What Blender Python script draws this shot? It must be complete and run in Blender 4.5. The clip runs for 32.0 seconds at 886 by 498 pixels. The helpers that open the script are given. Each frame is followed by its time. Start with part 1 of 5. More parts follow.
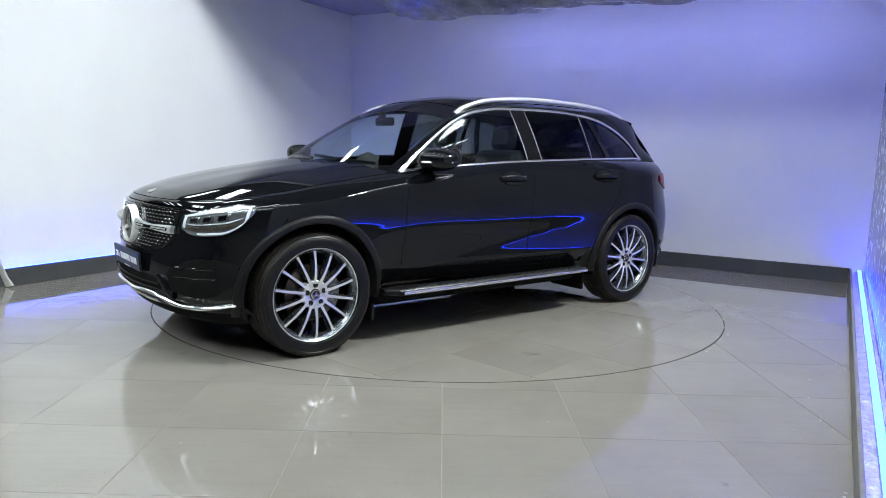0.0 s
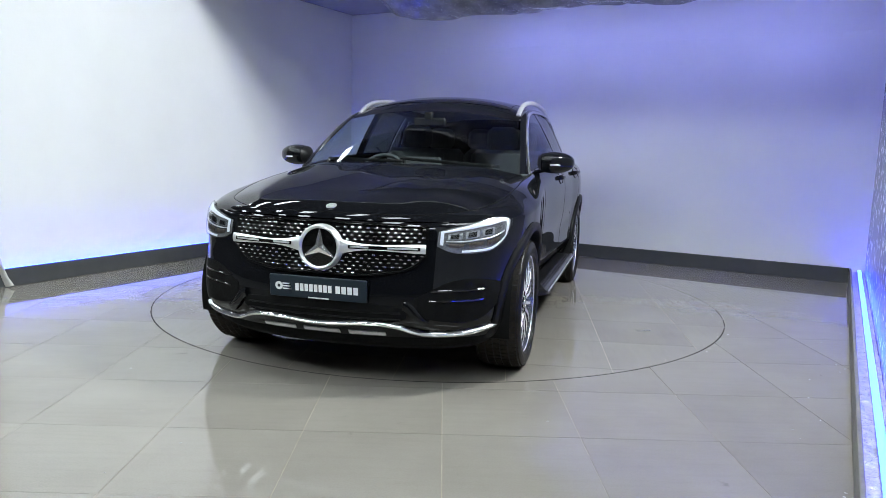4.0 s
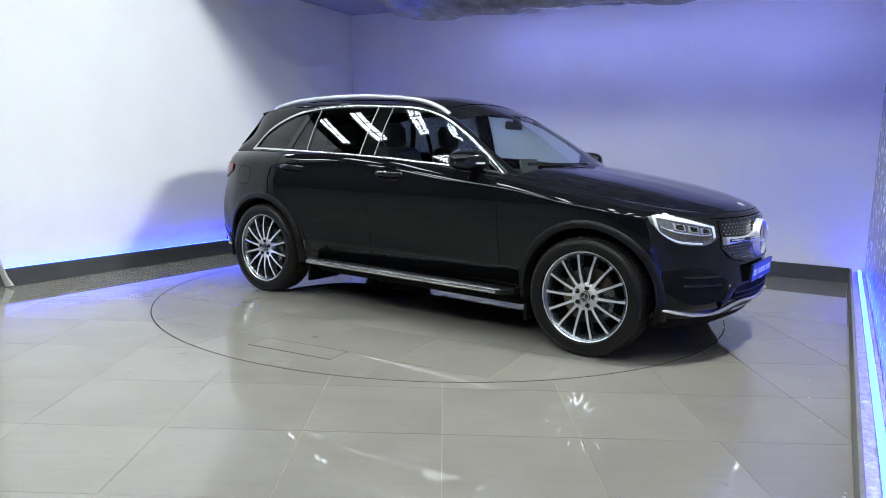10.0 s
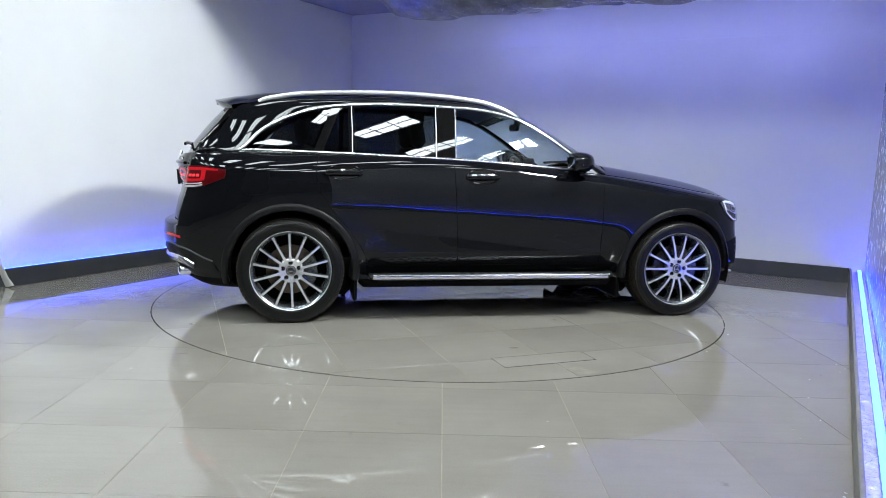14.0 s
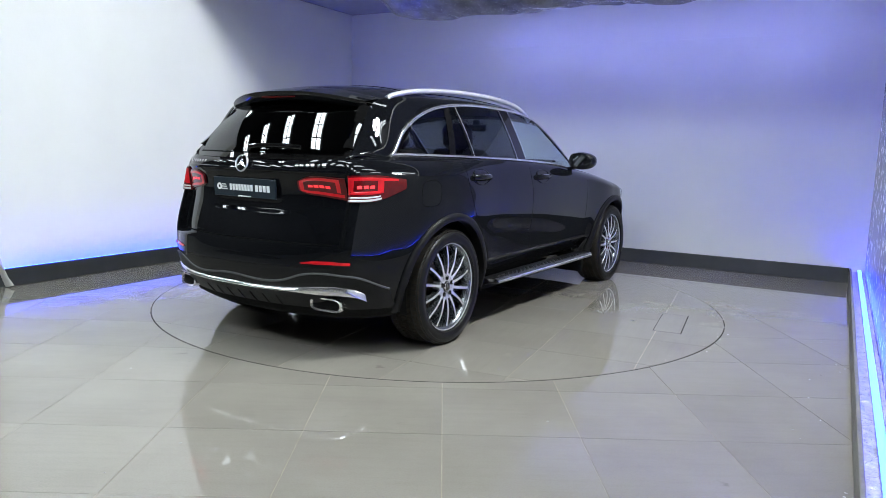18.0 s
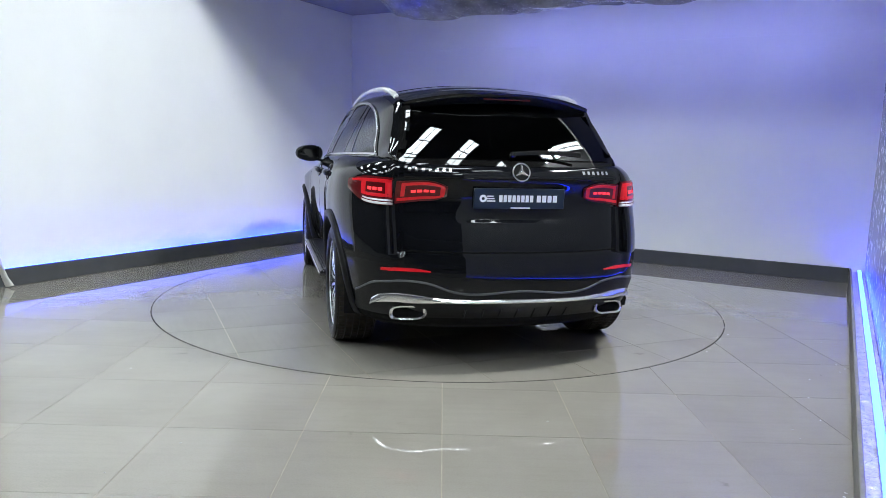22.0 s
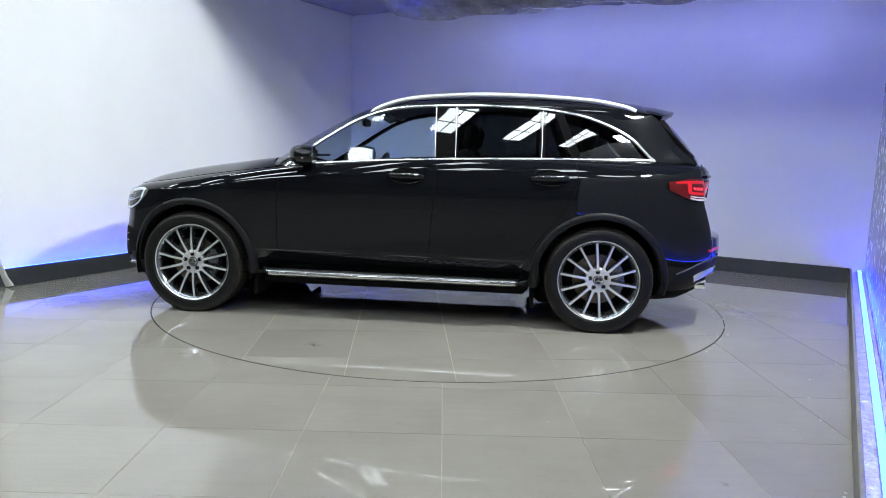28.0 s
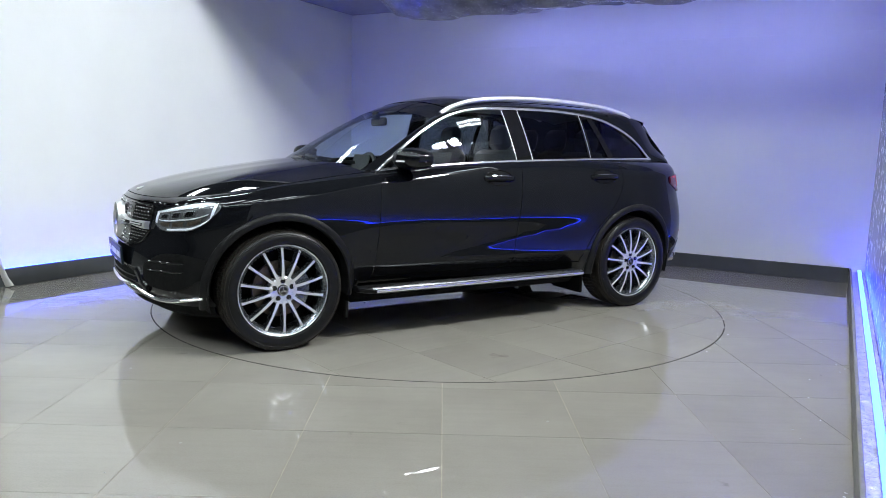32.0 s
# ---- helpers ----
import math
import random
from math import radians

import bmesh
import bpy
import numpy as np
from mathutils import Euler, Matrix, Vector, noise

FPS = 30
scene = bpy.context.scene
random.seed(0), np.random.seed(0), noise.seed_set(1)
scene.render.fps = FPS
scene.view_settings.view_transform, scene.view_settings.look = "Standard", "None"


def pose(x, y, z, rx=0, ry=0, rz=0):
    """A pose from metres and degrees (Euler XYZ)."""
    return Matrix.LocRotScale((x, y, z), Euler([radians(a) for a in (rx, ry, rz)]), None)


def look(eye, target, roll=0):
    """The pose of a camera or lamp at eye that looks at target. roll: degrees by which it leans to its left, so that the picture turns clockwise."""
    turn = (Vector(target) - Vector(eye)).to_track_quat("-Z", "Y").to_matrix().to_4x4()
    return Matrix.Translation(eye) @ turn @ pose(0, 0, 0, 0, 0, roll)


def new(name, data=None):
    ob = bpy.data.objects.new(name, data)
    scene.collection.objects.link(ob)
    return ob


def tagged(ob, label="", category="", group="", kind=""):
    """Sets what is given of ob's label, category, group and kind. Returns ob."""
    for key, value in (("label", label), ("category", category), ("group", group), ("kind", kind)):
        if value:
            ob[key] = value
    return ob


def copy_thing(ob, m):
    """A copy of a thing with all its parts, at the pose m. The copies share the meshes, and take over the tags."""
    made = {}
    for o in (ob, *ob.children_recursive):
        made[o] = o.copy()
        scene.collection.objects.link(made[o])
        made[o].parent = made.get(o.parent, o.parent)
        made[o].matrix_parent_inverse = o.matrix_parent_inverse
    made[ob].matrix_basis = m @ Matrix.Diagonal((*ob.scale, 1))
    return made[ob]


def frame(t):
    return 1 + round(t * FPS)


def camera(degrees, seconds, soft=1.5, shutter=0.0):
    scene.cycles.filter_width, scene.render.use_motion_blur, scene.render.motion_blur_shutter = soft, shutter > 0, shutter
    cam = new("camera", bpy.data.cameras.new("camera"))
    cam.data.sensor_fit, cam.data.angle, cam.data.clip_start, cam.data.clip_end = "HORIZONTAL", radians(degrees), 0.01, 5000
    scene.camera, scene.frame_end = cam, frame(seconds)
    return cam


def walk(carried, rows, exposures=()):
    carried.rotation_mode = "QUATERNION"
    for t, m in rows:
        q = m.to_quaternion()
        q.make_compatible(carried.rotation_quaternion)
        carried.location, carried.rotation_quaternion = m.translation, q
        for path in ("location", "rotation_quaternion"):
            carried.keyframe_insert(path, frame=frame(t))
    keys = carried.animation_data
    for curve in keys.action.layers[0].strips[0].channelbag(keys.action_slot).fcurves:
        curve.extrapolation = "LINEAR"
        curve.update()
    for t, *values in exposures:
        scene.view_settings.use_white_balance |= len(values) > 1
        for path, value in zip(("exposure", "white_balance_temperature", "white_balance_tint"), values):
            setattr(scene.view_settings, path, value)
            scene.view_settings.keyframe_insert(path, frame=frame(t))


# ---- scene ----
# The camera stands still on a tripod in front of a car turntable.
cam = camera(63.67, 32.0, soft=0.7)
EYE = (0.0, -5.854, 1.221)
CAM_POSE = Matrix.Translation(EYE) @ pose(0, 0, 0, 90 - 8.048, 0, -0.238) @ pose(0, 0, 0, 0, 0, 1.593)
walk(cam, [(0.0, CAM_POSE), (32.0, CAM_POSE)])

# The turntable's heading in degrees, and where the car stands on it.
TURN = [(0.0, -141.6), (0.5, -141.2), (1.0, -138.9), (1.5, -134.7), (2.0, -129.2), (2.5, -123.4), (3.0, -117.5), (3.5, -111.6),
        (5.5, -87.7), (6.0, -81.75), (7.0, -70.2), (8.0, -58.85), (9.0, -47.4), (10.0, -35.85), (11.0, -24.3), (12.0, -12.65), (13.0, -0.9), (14.0, 10.85),
        (17.0, 45.4), (18.0, 57.0), (19.0, 68.9), (20.0, 80.75), (21.0, 92.5), (22.0, 104.1), (23.0, 115.5), (24.0, 127.0), (25.0, 138.6), (28.0, 173.55),
        (29.0, 185.1), (30.0, 196.75), (30.5, 202.3), (31.0, 207.0), (31.5, 210.2), (32.0, 211.6)]
CAR_OFF = Vector((0.243, 0.070, 0.0))
TABLE_R = 2.229

# The room is turned against the camera: A runs into the room, B across it to the window side.
ROOM = radians(60.8)
A = Vector((math.cos(ROOM), math.sin(ROOM), 0))
B = Vector((math.sin(ROOM), -math.cos(ROOM), 0))
SIDE, HEIGHT, OPEN = 3.13, 2.96, -1.94


def room_point(a, b, z=0.0):
    return A * a + B * b + Vector((0, 0, z))


ROOM_POSE = Matrix.Rotation(ROOM - math.pi / 2, 4, "Z")   # local x = B, local y = A

# ---- light ----
world = bpy.data.worlds.new("world")
scene.world = world
world.use_nodes = True
wn = world.node_tree
wbg = wn.nodes["Background"]
wsky = wn.nodes.new("ShaderNodeTexSky")
wsky.sky_type, wsky.sun_disc, wsky.sun_elevation, wsky.sun_rotation = "NISHITA", False, radians(40), radians(140)
wn.links.new(wsky.outputs[0], wbg.inputs[0])
wbg.inputs[1].default_value = 0.10
scene.view_settings.exposure = 0.0


def area_lamp(name, eye, target, sx, sy, power, color, spread=math.pi):
    data = bpy.data.lights.new(name, "AREA")
    data.shape, data.size, data.size_y, data.energy, data.color = "RECTANGLE", sx, sy, power, color
    data.spread = spread
    ob = new(name, data)
    ob.matrix_world = look(eye, target)
    return ob


# twin floodlight on a bracket over the window-side wall of the bay
FLOOD = Vector((2.36, -2.09, 3.72))
for k in (-0.16, 0.16):
    area_lamp("floodlight", FLOOD + A * k, room_point(-0.2, -1.6, 0.9), 0.22, 0.26, 126, (0.93, 0.985, 1.0))

# ---- materials ----
def mat_new(name):
    m = bpy.data.materials.new(name)
    m.use_nodes = True
    n = m.node_tree.nodes
    return m, n, m.node_tree.links, n["Principled BSDF"]


def noise_node(n, scale, detail=4.0, rough=0.55, kind="Object"):
    tc = n.new("ShaderNodeTexCoord")
    nz = n.new("ShaderNodeTexNoise")
    nz.inputs["Scale"].default_value, nz.inputs["Detail"].default_value, nz.inputs["Roughness"].default_value = scale, detail, rough
    n.id_data.links.new(tc.outputs[kind], nz.inputs["Vector"])
    return nz


def ramp(n, src, stops):
    r = n.new("ShaderNodeValToRGB")
    e = r.color_ramp.elements
    while len(e) < len(stops):
        e.new(0.5)
    for el, (p, c) in zip(e, stops):
        el.position, el.color = p, (c if len(c) == 4 else (*c, 1))
    n.id_data.links.new(src, r.inputs[0])
    return r


def surface(name, c1, c2=None, rough=0.5, metal=0.0, scale=8.0, bump=0.0, bscale=60.0, coat=0.0, spread=0.1, spec=0.5):
    """A material whose colour wanders between two tones, with grain in gloss and relief."""
    m, n, l, b = mat_new(name)
    c2 = c2 or tuple(min(1, x * 1.15 + 0.002) for x in c1)
    nz = noise_node(n, scale)
    cr = ramp(n, nz.outputs[0], [(0.3, c1), (0.7, c2)])
    l.new(cr.outputs[0], b.inputs["Base Color"])
    fine = noise_node(n, scale * 6, 3)
    rr = ramp(n, fine.outputs[0], [(0.25, (max(0.02, rough - spread),) * 3), (0.75, (min(1, rough + spread),) * 3)])
    l.new(rr.outputs[0], b.inputs["Roughness"])
    b.inputs["Metallic"].default_value = metal
    b.inputs["Specular IOR Level"].default_value = spec
    b.inputs["Coat Weight"].default_value, b.inputs["Coat Roughness"].default_value = coat, 0.02
    if bump:
        bz = noise_node(n, bscale, 5)
        bp = n.new("ShaderNodeBump")
        bp.inputs["Strength"].default_value, bp.inputs["Distance"].default_value = 1.0, bump
        l.new(bz.outputs[0], bp.inputs["Height"])
        l.new(bp.outputs[0], b.inputs["Normal"])
    return m


def emitter(name, color, strength):
    m, n, l, b = mat_new(name)
    b.inputs["Base Color"].default_value = (*color, 1)
    b.inputs["Emission Color"].default_value = (*color, 1)
    b.inputs["Emission Strength"].default_value = strength
    return m


def glass(name, tint, rough=0.0, ior=1.5):
    """Thin tinted glass: see-through, with mirror gloss by Fresnel."""
    m, n, l, b = mat_new(name)
    n.remove(b)
    tr, gl, mix, lw, pw, sc = (n.new(k) for k in ("ShaderNodeBsdfTransparent", "ShaderNodeBsdfGlossy", "ShaderNodeMixShader", "ShaderNodeLayerWeight", "ShaderNodeMath", "ShaderNodeMath"))
    tr.inputs[0].default_value = (*tint, 1)
    gl.inputs["Roughness"].default_value = rough
    # gloss rising to grazing angles, the same on both faces
    lw.inputs["Blend"].default_value = 0.5
    f0 = ((ior - 1) / (ior + 1)) ** 2 * 1.7
    pw.operation, sc.operation = "POWER", "MULTIPLY_ADD"
    pw.inputs[1].default_value, sc.inputs[1].default_value, sc.inputs[2].default_value = 5.0, 1 - f0, f0
    l.new(lw.outputs["Facing"], pw.inputs[0])
    l.new(pw.outputs[0], sc.inputs[0])
    l.new(sc.outputs[0], mix.inputs[0])
    l.new(tr.outputs[0], mix.inputs[1])
    l.new(gl.outputs[0], mix.inputs[2])
    l.new(mix.outputs[0], n["Material Output"].inputs[0])
    return m


def car_paint():
    m, n, l, b = mat_new("black_paint")
    nz = noise_node(n, 900, 2)
    cr = ramp(n, nz.outputs[0], [(0.35, (0.0030, 0.0033, 0.0042)), (0.75, (0.0066, 0.0072, 0.0090))])
    l.new(cr.outputs[0], b.inputs["Base Color"])
    b.inputs["Roughness"].default_value = 0.3
    b.inputs["Specular IOR Level"].default_value = 0.0
    b.inputs["Coat Weight"].default_value, b.inputs["Coat Roughness"].default_value = 1.0, 0.015
    b.inputs["Coat IOR"].default_value = 1.39
    wave = noise_node(n, 5.0, 2)
    bp = n.new("ShaderNodeBump")
    bp.inputs["Strength"].default_value, bp.inputs["Distance"].default_value = 0.12, 0.001
    l.new(wave.outputs[0], bp.inputs["Height"])
    l.new(bp.outputs[0], b.inputs["Coat Normal"])
    return m


def tile_material(name="floor_tile", tone=1.0):
    m, n, l, b = mat_new(name)
    info = n.new("ShaderNodeObjectInfo")
    big = noise_node(n, 1.1, 5, 0.6, "Object")
    off = n.new("ShaderNodeVectorMath")
    off.operation = "ADD"
    tc = n.new("ShaderNodeTexCoord")
    l.new(tc.outputs["Object"], off.inputs[0])
    sc = n.new("ShaderNodeVectorMath")
    sc.operation = "SCALE"
    sc.inputs["Scale"].default_value = 40.0
    comb = n.new("ShaderNodeCombineXYZ")
    for k in range(3):
        l.new(info.outputs["Random"], comb.inputs[k])
    l.new(comb.outputs[0], sc.inputs[0])
    l.new(sc.outputs[0], off.inputs[1])
    l.new(off.outputs[0], big.inputs["Vector"])
    cr = ramp(n, big.outputs[0], [(p, tuple(tone * q for q in c)) for p, c in ((0.25, (0.205, 0.189, 0.163)), (0.5, (0.233, 0.216, 0.188)), (0.78, (0.263, 0.245, 0.215)))])
    speck = noise_node(n, 160, 3)
    sr = ramp(n, speck.outputs[0], [(0.30, (0.88, 0.88, 0.88)), (0.6, (1.0, 1.0, 1.0))])
    mx = n.new("ShaderNodeMix")
    mx.data_type, mx.blend_type = "RGBA", "MULTIPLY"
    mx.inputs[0].default_value = 1.0
    l.new(cr.outputs[0], mx.inputs[6])
    l.new(sr.outputs[0], mx.inputs[7])
    # faint streaks along the tile, as drawn in the glaze
    grain = noise_node(n, 1.0, 5, 0.7)
    mapping = n.new("ShaderNodeMapping")
    mapping.inputs["Scale"].default_value = (2.2, 38.0, 1.0)
    l.new(off.outputs[0], mapping.inputs["Vector"])
    l.new(mapping.outputs[0], grain.inputs["Vector"])
    gr = ramp(n, grain.outputs[0], [(0.28, (0.955, 0.952, 0.945)), (0.5, (1.0, 1.0, 1.0)), (0.72, (1.02, 1.02, 1.02))])
    streak = n.new("ShaderNodeMix")
    streak.data_type, streak.blend_type = "RGBA", "MULTIPLY"
    streak.inputs[0].default_value = 1.0
    l.new(mx.outputs[2], streak.inputs[6])
    l.new(gr.outputs[0], streak.inputs[7])
    # sparse dried-on smears and dark scuffs
    wear = noise_node(n, 2.6, 7, 0.62)
    l.new(off.outputs[0], wear.inputs["Vector"])
    wr = ramp(n, wear.outputs[0], [(0.0, (0.62, 0.60, 0.57)), (0.27, (0.70, 0.69, 0.66)), (0.31, (1.0, 1.0, 1.0)), (0.70, (1.0, 1.0, 1.0)), (0.735, (1.16, 1.15, 1.13))])
    worn = n.new("ShaderNodeMix")
    worn.data_type, worn.blend_type = "RGBA", "MULTIPLY"
    worn.inputs[0].default_value = 1.0
    l.new(streak.outputs[2], worn.inputs[6])
    l.new(wr.outputs[0], worn.inputs[7])
    l.new(worn.outputs[2], b.inputs["Base Color"])
    smear = noise_node(n, 3.0, 6, 0.65)
    rr = ramp(n, smear.outputs[0], [(0.30, (0.004, 0.004, 0.004)), (0.62, (0.010, 0.010, 0.010)), (0.8, (0.03, 0.03, 0.03))])
    l.new(rr.outputs[0], b.inputs["Roughness"])
    b.inputs["IOR"].default_value = 1.8
    wave = noise_node(n, 7.0, 2)
    bp = n.new("ShaderNodeBump")
    bp.inputs["Strength"].default_value, bp.inputs["Distance"].default_value = 0.035, 0.0010
    l.new(wave.outputs[0], bp.inputs["Height"])
    l.new(bp.outputs[0], b.inputs["Normal"])
    return m


M = {
    "paint": car_paint(),
    "plastic": surface("satin_black_plastic", (0.005, 0.005, 0.0053), (0.009, 0.009, 0.0095), 0.42, 0, 20, 0.0004, 400, spec=0.18),
    "gloss_black": surface("gloss_black_trim", (0.004, 0.004, 0.004), (0.006, 0.006, 0.006), 0.2, 0, 20, coat=1.0, spread=0.03, spec=0.0),
    "chrome": surface("chrome", (0.80, 0.80, 0.81), (0.86, 0.86, 0.87), 0.13, 0.92, 10, spread=0.05),
    "satin_silver": surface("satin_silver", (0.66, 0.66, 0.67), (0.74, 0.74, 0.75), 0.36, 0.72, 12, spread=0.05),
    "alloy": surface("machined_alloy", (0.74, 0.75, 0.77), (0.80, 0.81, 0.83), 0.30, 0.75, 5, spread=0.03),
    "rim_grey": surface("grey_rim_paint", (0.16, 0.175, 0.19), (0.22, 0.235, 0.25), 0.26, 0.9, 20, spread=0.06),
    "rubber": surface("tyre_rubber", (0.0035, 0.0035, 0.0035), (0.007, 0.0068, 0.0064), 0.40, 0, 30, 0.0004, 250, spec=0.25),
    "tread": surface("dusty_tread_rubber", (0.011, 0.0095, 0.0075), (0.028, 0.023, 0.017), 0.8, 0, 30, 0.0006, 250, spec=0.2),
    "under": surface("dark_underbody", (0.004, 0.004, 0.004), (0.008, 0.008, 0.008), 0.8, 0, 12, 0.001, 60, spec=0.08),
    "tread_metal": surface("brushed_tread_metal", (0.17, 0.174, 0.18), (0.25, 0.254, 0.26), 0.30, 0.95, 18, 0.0003, 200, spread=0.08),
    "steel": surface("brake_steel", (0.13, 0.10, 0.075), (0.20, 0.165, 0.13), 0.38, 1.0, 40, spread=0.08),
    "mirror_tint": surface("tinted_mirror", (0.14, 0.15, 0.17), (0.16, 0.17, 0.19), 0.03, 1.0, 10, spread=0.01),
    "screen": glass("windscreen_glass", (0.86, 0.93, 0.92)),
    "side_glass": glass("side_glass", (0.74, 0.84, 0.87)),
    "dark_glass": glass("privacy_glass", (0.15, 0.165, 0.17)),
    "lens": glass("lamp_lens", (0.88, 0.9, 0.92), 0.02),
    "lamp_inside": surface("lamp_housing", (0.17, 0.172, 0.175), (0.34, 0.342, 0.346), 0.22, 0.6, 14, spread=0.08),
    "drl": emitter("daylight_strip", (0.75, 0.78, 0.82), 0.22),
    "tail_red": surface("red_lens", (0.52, 0.008, 0.014), (0.62, 0.011, 0.019), 0.3, 0, 30, coat=1.0, spread=0.05, spec=0.1),
    "tail_dark": surface("dark_red_lens", (0.060, 0.0010, 0.002), (0.095, 0.0014, 0.003), 0.3, 0, 30, coat=1.0, spread=0.04, spec=0.1),
    "tail_glow": emitter("tail_light_strip", (1.0, 0.03, 0.04), 0.9),
    "white_lens": surface("clear_reverse_lens", (0.55, 0.5, 0.5), (0.7, 0.66, 0.66), 0.12, 0.2, 20, coat=1.0),
    "plate": surface("slate_blue_plate", (0.012, 0.020, 0.029), (0.015, 0.024, 0.034), 0.35, 0, 4, spread=0.03, spec=0.25),
    "plate_mark": surface("white_plate_print", (0.72, 0.74, 0.75), (0.8, 0.82, 0.83), 0.4, 0, 30),
    "leather": surface("dark_leather", (0.035, 0.036, 0.038), (0.058, 0.059, 0.062), 0.45, 0, 20, 0.0012, 180),
    "dash": surface("dashboard_plastic", (0.022, 0.022, 0.024), (0.036, 0.036, 0.038), 0.55, 0, 18, 0.0006, 300),
    "liner": surface("light_headliner", (0.22, 0.22, 0.215), (0.28, 0.28, 0.275), 0.9, 0, 20, 0.001, 250),
    "tile": tile_material(),
    "tile_dull": tile_material("dull_floor_tile", 0.92),
    "rim_gap": surface("turntable_rim_gap", (0.003, 0.003, 0.003), (0.02, 0.017, 0.013), 0.9, 0, 1.3, spec=0.05),
    "grout": surface("tan_grout", (0.22, 0.185, 0.125), (0.36, 0.315, 0.23), 0.85, 0, 6, 0.001, 120),
    "grit": surface("floor_grit", (0.06, 0.055, 0.05), (0.62, 0.6, 0.56), 0.7, 0, 9),
    "gap": surface("black_gap", (0.003, 0.003, 0.003), (0.006, 0.006, 0.006), 0.9, 0, 12, spec=0.05),
    "wall": surface("white_wall_paint", (0.79, 0.80, 0.805), (0.83, 0.84, 0.845), 0.55, 0, 1.6, 0.0008, 45, spread=0.06),
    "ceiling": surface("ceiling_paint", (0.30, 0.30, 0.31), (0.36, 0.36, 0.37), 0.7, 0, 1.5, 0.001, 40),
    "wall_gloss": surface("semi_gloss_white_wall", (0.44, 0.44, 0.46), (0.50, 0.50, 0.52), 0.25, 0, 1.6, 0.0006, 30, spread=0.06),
    "skirting": surface("dark_grey_skirting", (0.055, 0.058, 0.062), (0.075, 0.078, 0.082), 0.45, 0, 3, 0.0004, 80),
    "board": surface("grey_kerb_board", (0.15, 0.145, 0.14), (0.22, 0.21, 0.20), 0.6, 0, 5, 0.0005, 80),
    "foil": surface("crinkled_foil", (0.5, 0.5, 0.55), (0.8, 0.8, 0.85), 0.35, 0.6, 25, 0.012, 28, spread=0.15),
    "led": emitter("blue_led_strip", (0.010, 0.036, 1.0), 44.0),
    "led_high": emitter("blue_led_strip_high", (0.33, 0.37, 1.0), 42.0),
    "led_case": surface("led_profile", (0.6, 0.62, 0.65), (0.7, 0.72, 0.75), 0.3, 0.8, 30),
    "drape": surface("grey_plastic_sheet", (0.16, 0.16, 0.17), (0.30, 0.30, 0.31), 0.22, 0.0, 6, 0.02, 9, coat=0.6, spread=0.1),
    "cloth": surface("white_cloth", (0.62, 0.61, 0.58), (0.74, 0.73, 0.70), 0.85, 0, 10, 0.002, 120),
    "hall": surface("dark_hall_cladding", (0.03, 0.03, 0.033), (0.05, 0.05, 0.054), 0.7, 0, 0.6, 0.004, 6),
    "concrete": surface("hall_concrete", (0.09, 0.088, 0.084), (0.13, 0.126, 0.12), 0.6, 0, 1.2, 0.002, 30),
    "beam": surface("steel_beam_paint", (0.10, 0.10, 0.10), (0.14, 0.14, 0.14), 0.5, 0.2, 4),
    "skylight": emitter("skylight_daylight", (0.86, 0.96, 1.0), 25.0),
}

# ---- mesh building ----
def herm(xs, ys):
    """A smooth function through knots (finite-difference slopes)."""
    xs, ys = list(map(float, xs)), list(map(float, ys))
    if xs[0] > xs[-1]:
        xs, ys = xs[::-1], ys[::-1]
    n = len(xs)
    d = [(ys[i + 1] - ys[i]) / (xs[i + 1] - xs[i]) for i in range(n - 1)]
    m = [d[0]] + [(d[i - 1] * (xs[i + 1] - xs[i]) + d[i] * (xs[i] - xs[i - 1])) / (xs[i + 1] - xs[i - 1]) for i in range(1, n - 1)] + [d[-1]]

    def f(x):
        x = min(max(x, xs[0]), xs[-1])
        i = 0
        while i < n - 2 and x > xs[i + 1]:
            i += 1
        h = xs[i + 1] - xs[i]
        t = (x - xs[i]) / h
        return (ys[i] * (1 + 2 * t) * (1 - t) ** 2 + m[i] * h * t * (1 - t) ** 2 + ys[i + 1] * t * t * (3 - 2 * t) + m[i + 1] * h * t * t * (t - 1))
    return f


def path3(knots, ts=None):
    """A smooth space curve through knots, by parameter 0 .. n-1 or by ts."""
    ts = ts or list(range(len(knots)))
    fs = [herm(ts, [k[i] for k in knots]) for i in range(3)]
    return lambda t: Vector((fs[0](t), fs[1](t), fs[2](t)))


def smooth01(x, a, b):
    t = min(max((x - a) / (b - a), 0.0), 1.0)
    return t * t * (3 - 2 * t)


def part(name, vf, material, parent=None, label="", smooth=True, normals=None, sharp=40):
    """Links one mesh object, as a part under a thing or part."""
    verts, faces = vf
    me = bpy.data.meshes.new(name)
    me.from_pydata([tuple(v) for v in verts], [], faces)
    me.materials.append(M[material])
    if smooth:
        me.polygons.foreach_set("use_smooth", [True] * len(me.polygons))
        if normals is not None:
            me.normals_split_custom_set_from_vertices([tuple(q) for q in normals])
        elif sharp:
            me.set_sharp_from_angle(angle=radians(sharp))
    ob = new(name, me)
    if parent is not None:
        ob.parent = parent
    if label:
        ob["label"] = label
    return ob


def thing(name, label, category, group="", kind="", m=None):
    ob = new(name)
    ob.empty_display_size = 0.1
    if m is not None:
        ob.matrix_world = m
    return tagged(ob, label, category, group, kind)


